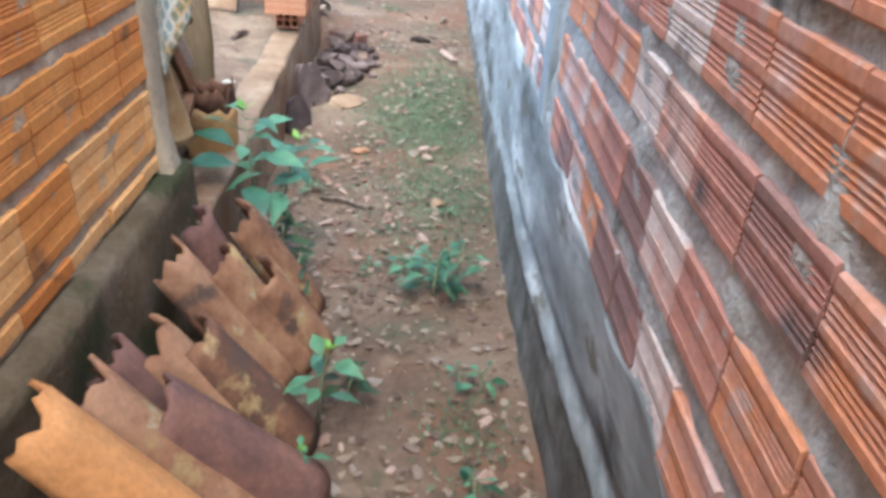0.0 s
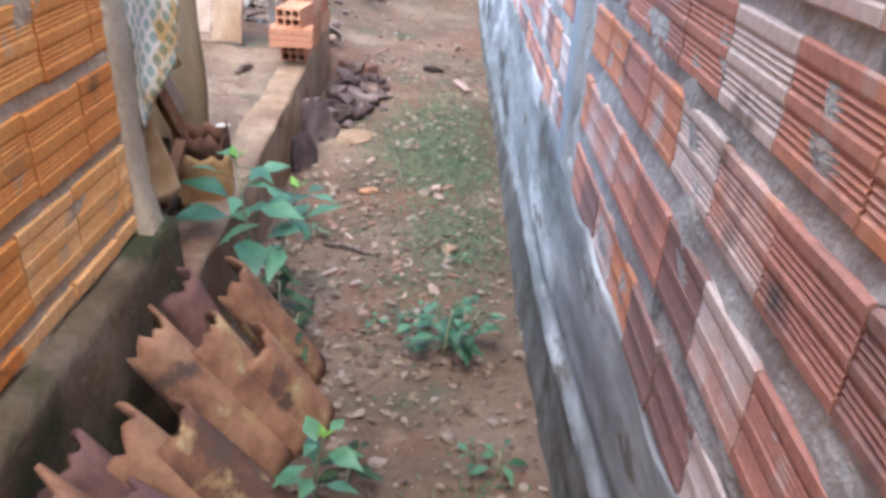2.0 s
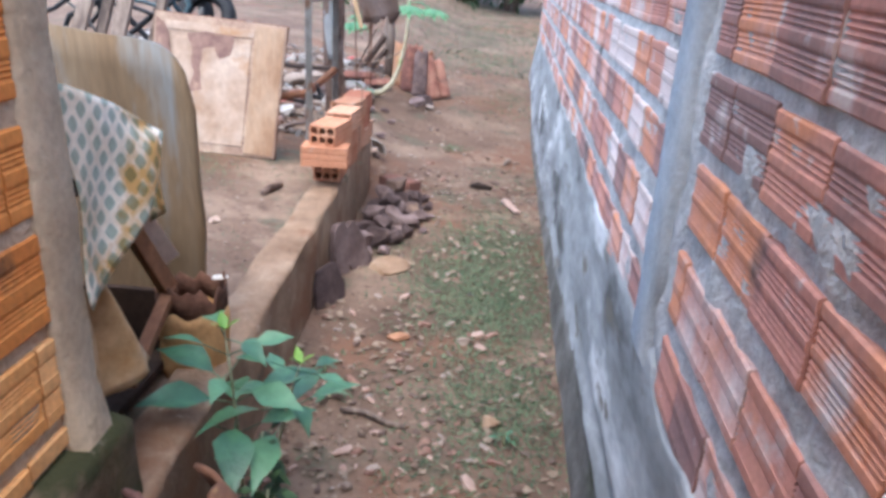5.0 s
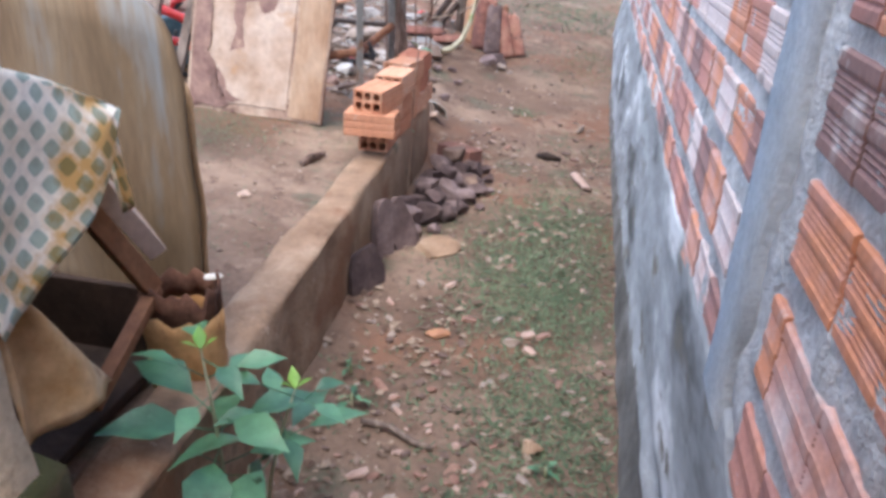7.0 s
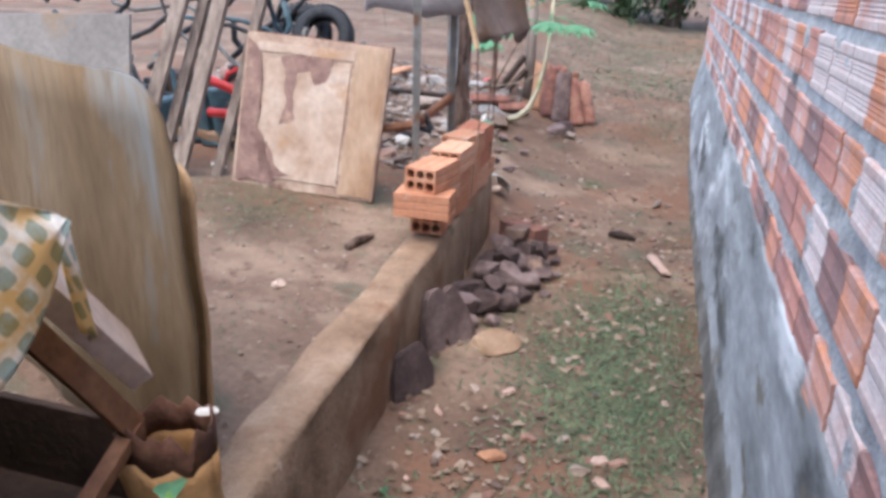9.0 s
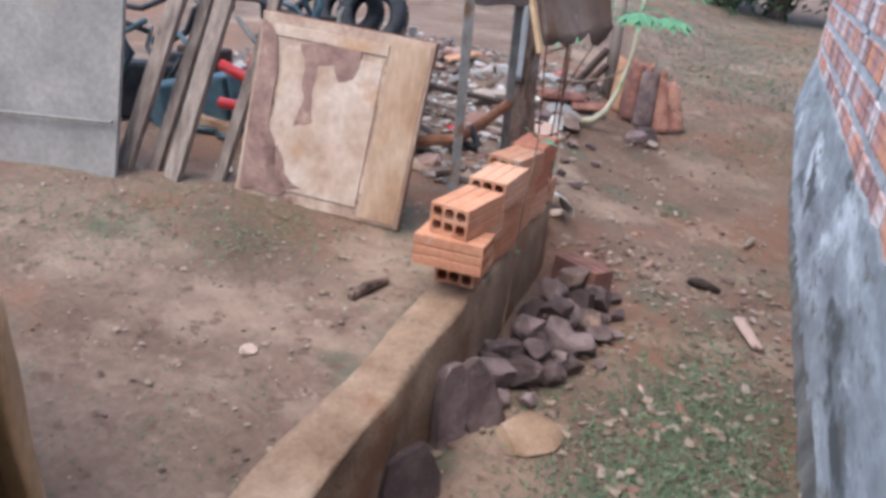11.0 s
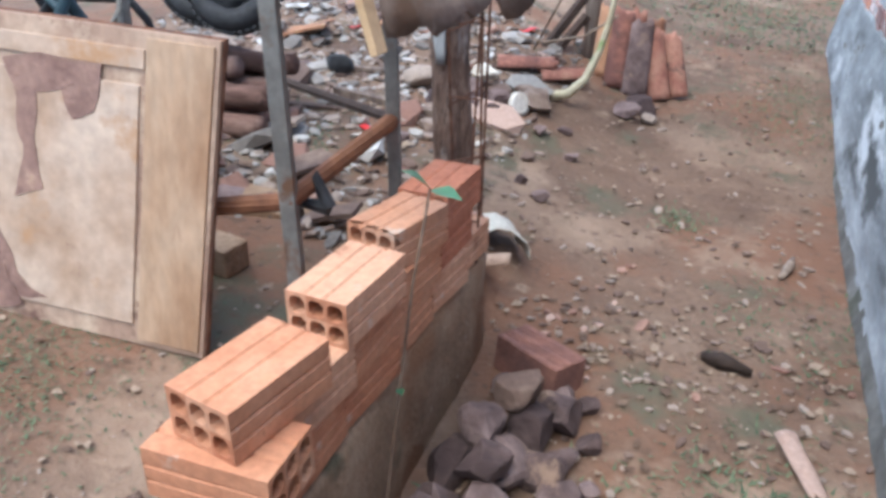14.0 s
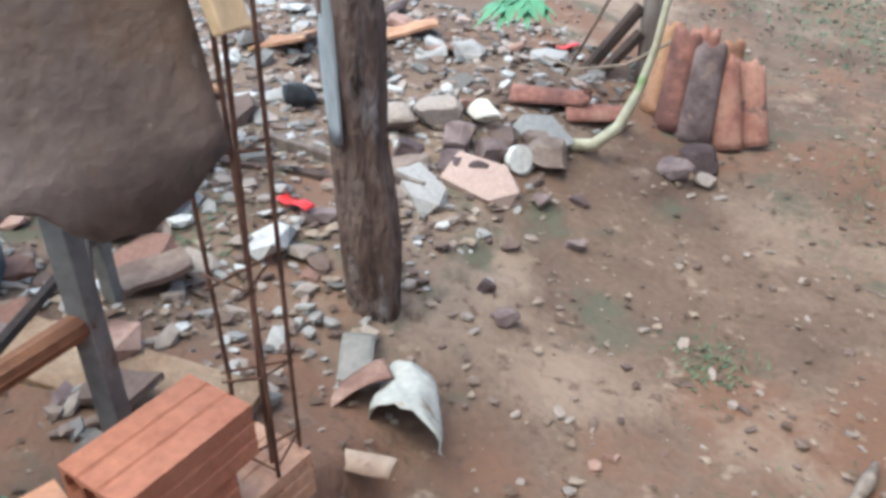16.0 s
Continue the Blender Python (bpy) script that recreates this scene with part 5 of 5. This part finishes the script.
tube(bm, [(-1.45, 10.15, 0.55), (-1.25, 10.12, 0.52), (-1.0, 10.1, 0.58), (-0.8, 10.05, 0.72)], 0.008, 6)
tagged(obj("dry_branch", bm, M["litter"], smooth=True), "dry thin branch hanging beside the papaya", "branch")
bm = bmesh.new()
tube(bm, [(-1.35, 10.2, 0.45), (-1.15, 10.2, 0.85), (-1.05, 10.15, 1.0)], 0.008, 6)
tagged(obj("dry_branch", bm, M["litter"], smooth=True), "dry thin branch leaning beside the papaya", "branch")

# ---------- clutter behind the planks: tyres, hoses, tubes ----------
def tyre(at, R, r, tilt, label="worn black rubber tyre lying on a heap"):
    e = thing("tyre", label, "tyre", pose(*at, *tilt), "old tyres")
    bm = bmesh.new()
    na, nb = 40, 10
    vv = [[bm.verts.new(((R + r * math.cos(b * math.tau / nb)) * math.cos(a * math.tau / na), (R + r * math.cos(b * math.tau / nb)) * math.sin(a * math.tau / na),
                         (r + 0.006 * (a % 2)) * math.sin(b * math.tau / nb))) for b in range(nb)] for a in range(na)]
    for a in range(na):
        for b in range(nb):
            if b not in (4, 5):
                bm.faces.new((vv[a][b], vv[(a + 1) % na][b], vv[(a + 1) % na][(b + 1) % nb], vv[a][(b + 1) % nb]))
    thicken(bm, 0.008)
    part("carcass", bm, M["rubber"], e, smooth=True)
    bm = bmesh.new()
    for a in range(na):
        m = Matrix.Rotation(a * math.tau / na, 4, "Z")
        box(bm, (R + r - 0.004, -0.012, -r * 0.5), (R + r + 0.007, 0.012, r * 0.5), m)
    part("tread", bm, M["rubber"], e)


def log(a, b, r):
    """A crooked round log with a knot."""
    a, b = Vector(a), Vector(b)
    bm = bmesh.new()
    tube(bm, [a.lerp(b, f) + Vector((0, 0.03 * math.sin(f * 5 + r * 90), 0.02 * math.sin(f * 7))) for f in (0, 0.2, 0.4, 0.6, 0.8, 1)], [r, r * 1.05, r * 0.95, r * 1.1, r * 0.9, r * 0.88], 12)
    tagged(obj("log", bm, M["bark_red"], smooth=True), "reddish-brown rough log lying in a pile", "log", "logs in the pile")


M["bark_red"] = mat("red_bark", [(0.09, 0.05, 0.04), (0.17, 0.10, 0.08), (0.26, 0.17, 0.14)], 6, 0.95, 0.8, 25, stretch=(0.8, 4, 4), vary=0.5)
for k, (y, lift, r) in enumerate(((7.98, 0, 0.06), (8.12, 0, 0.065), (8.26, 0, 0.06), (8.40, 0, 0.065), (8.05, 0.115, 0.06), (8.19, 0.12, 0.06), (8.33, 0.118, 0.06), (8.13, 0.225, 0.055), (8.26, 0.228, 0.055))):
    z = gz(-2.0, y) + r + lift
    log((-2.95 + 0.06 * (k % 3), y, z + 0.05), (-1.92 - 0.07 * (k % 4), y + 0.04, z - 0.01), r)
tyre((-2.12, 8.20, 1.055), 0.16, 0.055, (68, 6, 10), "worn black rubber tyre leaning on a log pile")
tyre((-2.33, 8.28, 1.06), 0.16, 0.055, (62, -8, 25), "worn black rubber tyre leaning on a log pile")
rng = random.Random(12)
def tangle(n, material, name, label, category, r, x0, x1, z1):
    for k in range(n):
        x, y, z = rng.uniform(x0, x1), rng.uniform(6.85, 7.4), rng.uniform(0.55, z1)
        pts = []
        a = rng.uniform(0, 6.28)
        for i in range(7):
            x += 0.16 * math.cos(a)
            z = max(gz(x, y) + 0.02, min(z1, z + 0.12 * math.sin(a)))
            x = max(x0 - 0.2, min(x1 + 0.1, x))
            a += rng.uniform(-0.9, 0.9)
            y += rng.uniform(-0.04, 0.04)
            pts.append((x, y, z))
        pts = [p for i, p in enumerate(pts) if i == 0 or (Vector(p) - Vector(pts[i - 1])).length > 0.02]
        if len(pts) < 3:
            continue
        bm = bmesh.new()
        tube(bm, pts, r * rng.uniform(0.8, 1.3), 7)
        tagged(obj(name, bm, material, smooth=True), label, category, name + "s in the heap")
tangle(16, M["rubber"], "hose", "black rubber hose tangled in the scrap heap", "hose", 0.016, -3.1, -1.85, 1.35)
tangle(12, M["blue"], "pipe", "blue-grey bent metal tube in the scrap heap", "pipe", 0.015, -3.1, -1.85, 1.35)
tangle(7, M["steel"], "pipe", "grey bent metal tube in the scrap heap", "pipe", 0.012, -3.1, -1.85, 1.4)
tangle(2, M["red"], "hose", "bright red plastic hose in the scrap heap", "hose", 0.022, -2.15, -1.95, 0.95)
for dz in (0.0, 0.05):
    bm = bmesh.new()
    tube(bm, [(-3.3, 7.0, 1.42 + dz), (-2.9, 6.95, 1.40), (-2.5, 7.0, 1.36 + dz), (-2.1, 7.05, 1.34)], 0.012, 7)
    tagged(obj("hose", bm, M["teal"], smooth=True), "teal plastic hose over the scrap heap", "hose")
for a, b in (((-2.12, 6.78, 0.93), (-1.86, 6.80, 0.80)), ((-2.15, 6.8, 0.75), (-1.88, 6.82, 0.70))):
    bm = bmesh.new()
    tube(bm, [a, Vector(a).lerp(Vector(b), 0.5) + Vector((0, 0, 0.02)), b], 0.025, 8)
    tagged(obj("hose", bm, M["red"], smooth=True), "bright red plastic hose in the scrap heap", "hose")
for k in range(14):
    x, y = rng.uniform(-3.1, -1.9), rng.uniform(7.0, 7.6)
    h = rng.uniform(0.12, 0.4)
    bm = bmesh.new()
    box(bm, (-0.14, -0.08, -h / 2), (0.14, 0.08, h / 2), None, 0.02)
    ob = obj("scrap_box", bm, M[rng.choice(("blue", "rubber", "wood_dark", "rock", "blue"))])
    ob.matrix_basis = pose(x, y, gz(x, y) + h / 2, rng.uniform(-6, 6), rng.uniform(-6, 6), rng.uniform(0, 90))
    tagged(ob, "dark scrap casing in the heap behind the planks", "scrap", "scrap in the heap")
stone((-1.99, 6.62, gz(-1.99, 6.62) + 0.02), (0.10, 0.06, 0.06), 181, "foil_scrap", "white crumpled scrap at the foot of the planks", "", M["white"], 0, (0, 0), "scrap")
# loose things on the yard and the lane
bm = bmesh.new()
tube(bm, [(-1.0, 6.02, gz(-1, 6.02) + 0.015), (-0.985, 6.10, gz(-1, 6.1) + 0.02), (-0.96, 6.22, gz(-0.96, 6.2) + 0.015)], [0.012, 0.022, 0.012], 7)
tagged(obj("wood_chip", bm, M["bark"]), "short dark weathered wood chip on the bare soil", "wood")
stone((-1.085, 5.575, gz(-1.085, 5.575) + 0.01), (0.065, 0.05, 0.04), 182, label="pale cream stone on the bare soil", material=M["batten_pale"], turn=15)
stone((0.25, 4.73, 0.012), (0.085, 0.07, 0.045), 183, label="pale grey pebble on the path", material=M["concrete"], turn=15)
stone((0.11, 5.32, 0.012), (0.10, 0.09, 0.05), 184, label="pinkish-grey angular stone on the path", material=M["chip"], turn=45)
stone((-0.17, 5.30, 0.012), (0.11, 0.08, 0.04), 185, label="pinkish broken brick on the path", material=M["tile"], turn=5)
roof_tile((0.27, 7.38, 0.015), (0.36, 7.14, 0.015), 0.04, 190, M["shard"], label="pinkish curved tile shard on the path", group="tile shards", out=(0, 0, 1), arc=1.6)
bm = bmesh.new()
tube(bm, [(0.01, 7.70, 0.02), (0.07, 7.68, 0.03), (0.17, 7.66, 0.02)], [0.015, 0.03, 0.012], 8)
tagged(obj("wood_chip", bm, M["wood_dark"], smooth=True), "dark grey wood piece on the path", "wood")
bm = bmesh.new()
tube(bm, [(0.25, 8.40, 0.015), (0.28, 8.50, 0.02), (0.295, 8.60, 0.015)], [0.01, 0.022, 0.008], 8)
tagged(obj("dry_husk", bm, M["wood"], smooth=True), "dry brown-grey husk lying on the path", "husk")
bm = bmesh.new()
tube(bm, [(-0.30, 4.72, 0.01), (-0.2, 4.70, 0.02), (-0.12, 4.66, 0.012), (-0.05, 4.645, 0.01)], 0.010, 7)
tagged(obj("stick", bm, M["wood"], smooth=True), "short grey stick on the path", "stick")
bm = bmesh.new()
leaf_bm(bm, (0.10, 5.80, 0.015), (1, 0.2, 0.05), 0.04, 0.025)
tagged(obj("plastic_scrap", bm, M["blue"]), "small blue plastic scrap on the path", "scrap")

# litter, pebbles and grass
rng = random.Random(31)
def flake(bm, x, y, s):
    a = rng.uniform(0, 6.28)
    z = gz(x, y) + 0.006
    p = []
    for k in range(5):
        t = a + k * math.tau / 5
        q = s * rng.uniform(0.6, 1.15) * (1.0 if k % 2 else 0.65)
        p.append(bm.verts.new((x + q * math.cos(t), y + q * math.sin(t), z + rng.uniform(0, 0.5 * s))))
    c = bm.verts.new((x, y, z + s * 0.35))
    for k in range(5):
        bm.faces.new((p[k], p[(k + 1) % 5], c))


def strew(name, n, zone, smin, smax, material, label, kind):
    bm = bmesh.new()
    for _ in range(n):
        x, y = zone()
        s = smin + (smax - smin) * rng.random() ** 2.2
        if kind == "flake":
            flake(bm, x, y, s)
        else:
            chunk_bm(bm, (x, y, gz(x, y) + 0.2 * s), s, rng, 0.6)
    ob = obj(name, bm, material)
    tagged(ob, label, "ground litter", kind="stuff")


def lane():
    while True:
        x, y = rng.uniform(-0.6, 0.53), 2.4 + 5.5 * rng.random() ** 1.15
        if x > wall_x(y) + 0.02 and n3(x, y, 9.2, 1.5) > rng.uniform(-0.7, 0.4):
            return x, y
def yard_zone():
    while True:
        x, y = rng.uniform(-3.2, -0.72), rng.uniform(4.4, 7.5)
        if x < wall_x(y) - 0.16:
            return x, y
def beyond():
    return rng.uniform(-2.2, 0.42), 7.5 + 7 * rng.random() ** 1.5
def rubble_zone():
    return -1.05 - 2.9 * rng.random() ** 0.9, rng.uniform(7.3, 10.8)
strew("leaf_litter", 2000, lane, 0.008, 0.03, M["litter"], "dry fallen leaves and husks strewn over the path", "flake")
strew("leaf_litter", 800, yard_zone, 0.006, 0.018, M["litter"], "dry leaf bits strewn over the yard soil", "flake")
strew("leaf_litter", 1400, beyond, 0.008, 0.028, M["litter"], "dry leaf bits strewn over the open ground", "flake")
strew("tile_shards", 110, lane, 0.016, 0.04, M["shard"], "flat broken tile shards scattered on the path", "chunk")
strew("pebbles", 1500, lane, 0.004, 0.03, M["chip"], "small stones and brick crumbs on the path", "chunk")
strew("pebbles", 1500, yard_zone, 0.003, 0.014, M["chip"], "small stones on the yard soil", "chunk")
strew("pebbles", 1500, beyond, 0.004, 0.034, M["chip"], "small stones on the open ground", "chunk")
strew("rubble", 2000, rubble_zone, 0.01, 0.06, M["chip"], "small broken rubble covering the yard's far side", "chunk")
strew("rubble", 1900, rubble_zone, 0.008, 0.05, M["rubble_grey"], "small grey cement rubble covering the yard's far side", "chunk")
strew("plaster_flakes", 420, rubble_zone, 0.015, 0.06, M["plaster_bit"], "pale grey broken plaster and cement flakes among the rubble", "chunk")
strew("rubble_litter", 900, rubble_zone, 0.015, 0.045, M["litter"], "dry scraps among the rubble", "flake")
strew("brick_crumbs", 60, lambda: (rng.uniform(-0.25, 0.15), rng.uniform(4.0, 4.9)), 0.012, 0.03, M["shard"], "reddish tile crumbs on the path", "chunk")
strew("brick_crumbs", 20, lambda: (rng.uniform(-0.6, -0.3), rng.uniform(7.4, 8.3)), 0.015, 0.035, M["shard"], "reddish tile crumbs by the wall's end", "chunk")

bm = bmesh.new()
patches = [(0.2, 5.75, 0.32, 1500), (0.22, 6.5, 0.36, 1100), (0.1, 6.1, 0.4, 1000), (0.28, 4.95, 0.3, 900), (0.2, 4.4, 0.3, 350), (0.35, 3.2, 0.15, 130), (-0.9, 6.45, 0.2, 120), (-1.5, 6.3, 0.3, 1000), (-1.9, 6.1, 0.35, 900), (-2.3, 5.7, 0.4, 800),
           (-1.0, 5.2, 0.25, 110), (-0.2, 8.8, 0.12, 90), (0.3, 8.0, 0.3, 130), (0.0, 13.0, 1.2, 900), (0.2, 16, 2.0, 1500), (-2.5, 16, 2.0, 900), (0.0, 20, 3.5, 2500), (-5, 21, 4, 1200), (0.3, 10.6, 0.5, 500), (-2.0, 8.2, 0.3, 200), (-1.7, 8.0, 0.2, 160), (0.15, 7.0, 0.25, 160), (-0.25, 5.0, 0.3, 120)]
for cx, cy, r, n in patches:
    for _ in range(int(n * 3)):
        x, y = rng.gauss(cx, r * 0.55), rng.gauss(cy, r * 0.8)
        if (x > 0.51 and y < 12.6) or (3.5 < y < 7.5 and wall_x(y) - 0.17 < x < wall_x(y) + 0.01):
            continue
        a, h = rng.uniform(0, 6.28), rng.uniform(0.008, 0.024) * (1 if y < 12 else 1.8)
        if x < -0.7 and y < 8:
            h *= 0.55
        w = h * 0.26
        z = gz(x, y) + 0.003
        c, s = math.cos(a), math.sin(a)
        v0, v1 = bm.verts.new((x - w * s, y + w * c, z)), bm.verts.new((x + w * s, y - w * c, z))
        v2 = bm.verts.new((x + c * h * rng.uniform(0.8, 1.6), y + s * h * rng.uniform(0.8, 1.6), z + h * 0.6))
        bm.faces.new((v0, v1, v2))
tagged(obj("grass", bm, M["grass"]), "short sparse green grass in patches on the soil", "grass", kind="stuff")

# ---------- distance: low strip coloured as sunlit, trees ---
# low box standing in for a sunlit strip, its brightness is in the colour
bm = bmesh.new()
box(bm, (-30, 24.0, 0.0), (-2.6, 24.2, 0.95))
tagged(obj("wall_far", bm, M["far_sunlit"]), "low pale strip across the far yard, sunlight put in its colour", "wall", kind="structure")
def tree(at, h, spread, seed):
    rng = random.Random(seed)
    e = thing("tree", "leafy dark green tree at the far end of the yard", "tree", pose(*at), "trees at the far end")
    bm = bmesh.new()
    tube(bm, [(0, 0, -0.1), (0.1, 0, h * 0.3), (0.05, 0.1, h * 0.6)], [0.2, 0.16, 0.08], 10)
    for k in range(5):
        a = k * 1.3
        tube(bm, [(0.08, 0.0, h * 0.3 + 0.1 * k), (math.cos(a) * spread * 0.4, math.sin(a) * spread * 0.4, h * 0.55), (math.cos(a) * spread * 0.7, math.sin(a) * spread * 0.7, h * 0.7)], [0.09, 0.06, 0.03], 6)
    part("trunk", bm, M["bark"], e, smooth=True)
    bm = bmesh.new()
    cl = [(Vector((rng.gauss(0, spread * 0.5), rng.gauss(0, spread * 0.4), rng.uniform(0.03, 0.9) * h)), rng.uniform(0.5, 1.1)) for _ in range(38)]
    for c, r in cl:
        for _ in range(65):
            p = c + Vector((rng.gauss(0, 0.5), rng.gauss(0, 0.5), rng.gauss(0, 0.45))) * r
            if p.z < 0.1:
                continue
            leaf_bm(bm, p, (rng.gauss(0, 1), rng.gauss(0, 1), rng.gauss(-0.3, 0.5)), rng.uniform(0.16, 0.3), rng.uniform(0.08, 0.14), 0.3)
    part("crown", bm, M["leaf_dark"], e)
for k, (x, y, h) in enumerate(((0.2, 22.8, 5.5), (-2.2, 25.0, 6.0), (2.4, 22.0, 5.5), (-6.5, 28, 7), (-12.0, 28, 6.5))):
    tree((x, y, 0.4), h, 2.4, 500 + k)

# ---------- the bricks of the walls ----------
def lay_bricks(parent, x, side, courses, length, y0, y1, material, offsets, near, limit=300, jitter=0.003):
    rng = random.Random(5)
    shared = {}
    rest = bmesh.new()
    count = 0
    for i, (z0, z1) in enumerate(courses):
        h = round(z1 - z0, 3)
        if h not in shared:
            shared[h] = brick_mesh("brick", length - 0.006, h)
            shared[h].materials.append(material)
        y = -2.0 + offsets[i % len(offsets)]
        while y + length < y0 + 0.04:
            y += length
        while y < y1:
            c = y + length / 2
            y += length
            m = pose(x + rng.uniform(-jitter, jitter), c, (z0 + z1) / 2 + rng.uniform(-0.004, 0.004), rng.uniform(-1.2, 1.2), 0, 180 if side > 0 else 0)
            mesh = shared[h]
            if c - length / 2 < y0 - 0.02:
                cut = round(c + length / 2 - y0, 3)
                mesh = brick_mesh("brick", cut - 0.006, h)
                mesh.materials.append(material)
                m = pose(x, y0 + cut / 2, (z0 + z1) / 2, 0, 0, 180 if side > 0 else 0)
            elif c + length / 2 > y1 + 0.02:
                cut = round(y1 - (c - length / 2), 3)
                if cut < 0.04:
                    continue
                mesh = brick_mesh("brick", cut - 0.006, h)
                mesh.materials.append(material)
                m = pose(x, y1 - cut / 2, (z0 + z1) / 2, 0, 0, 180 if side > 0 else 0)
            if near(c, z0) and count < limit:
                ob = new("brick", mesh)
                ob.parent, ob.matrix_basis = parent, m
                count += 1
            else:
                k = len(rest.verts)
                rest.from_mesh(mesh)
                rest.verts.ensure_lookup_table()
                for v in rest.verts[k:]:
                    v.co = m @ v.co
    ob = part("bricks", rest, material, parent)
    ob["kind"] = "stuff"


right_courses = [(0.655, 0.805), (0.862, 1.012), (1.075, 1.208), (1.247, 1.39), (1.423, 1.565)]
right_courses += [(1.605 + 0.188 * k, 1.75 + 0.188 * k) for k in range(3)]
right_offsets = [0.185, 0.06, 0.117, -0.03, 0.03]
lay_bricks(wall_right, RX, -1, right_courses, 0.216, -2.0, 3.975, M["brick_r"], right_offsets, lambda c, z: c > 1.9 and z < 2.1, 120)
lay_bricks(wall_right, RX, -1, right_courses, 0.216, 4.30, 12.5, M["brick_r"], right_offsets, lambda c, z: c < 7.4 and z < 2.1, 180)
left_courses = [(0.63, 0.672), (0.7, 0.868), (0.90, 1.075), (1.108, 1.268), (1.312, 1.48)] + [(1.515 + 0.2 * k, 1.68 + 0.2 * k) for k in range(12)]
lay_bricks(wall_left, LX, 1, left_courses, 0.228, -2.05, 3.61, M["brick_l"], [0.01, 0.08, -0.035, 0.07, -0.02],
           lambda c, z: c > 1.0 and z < 2.4)
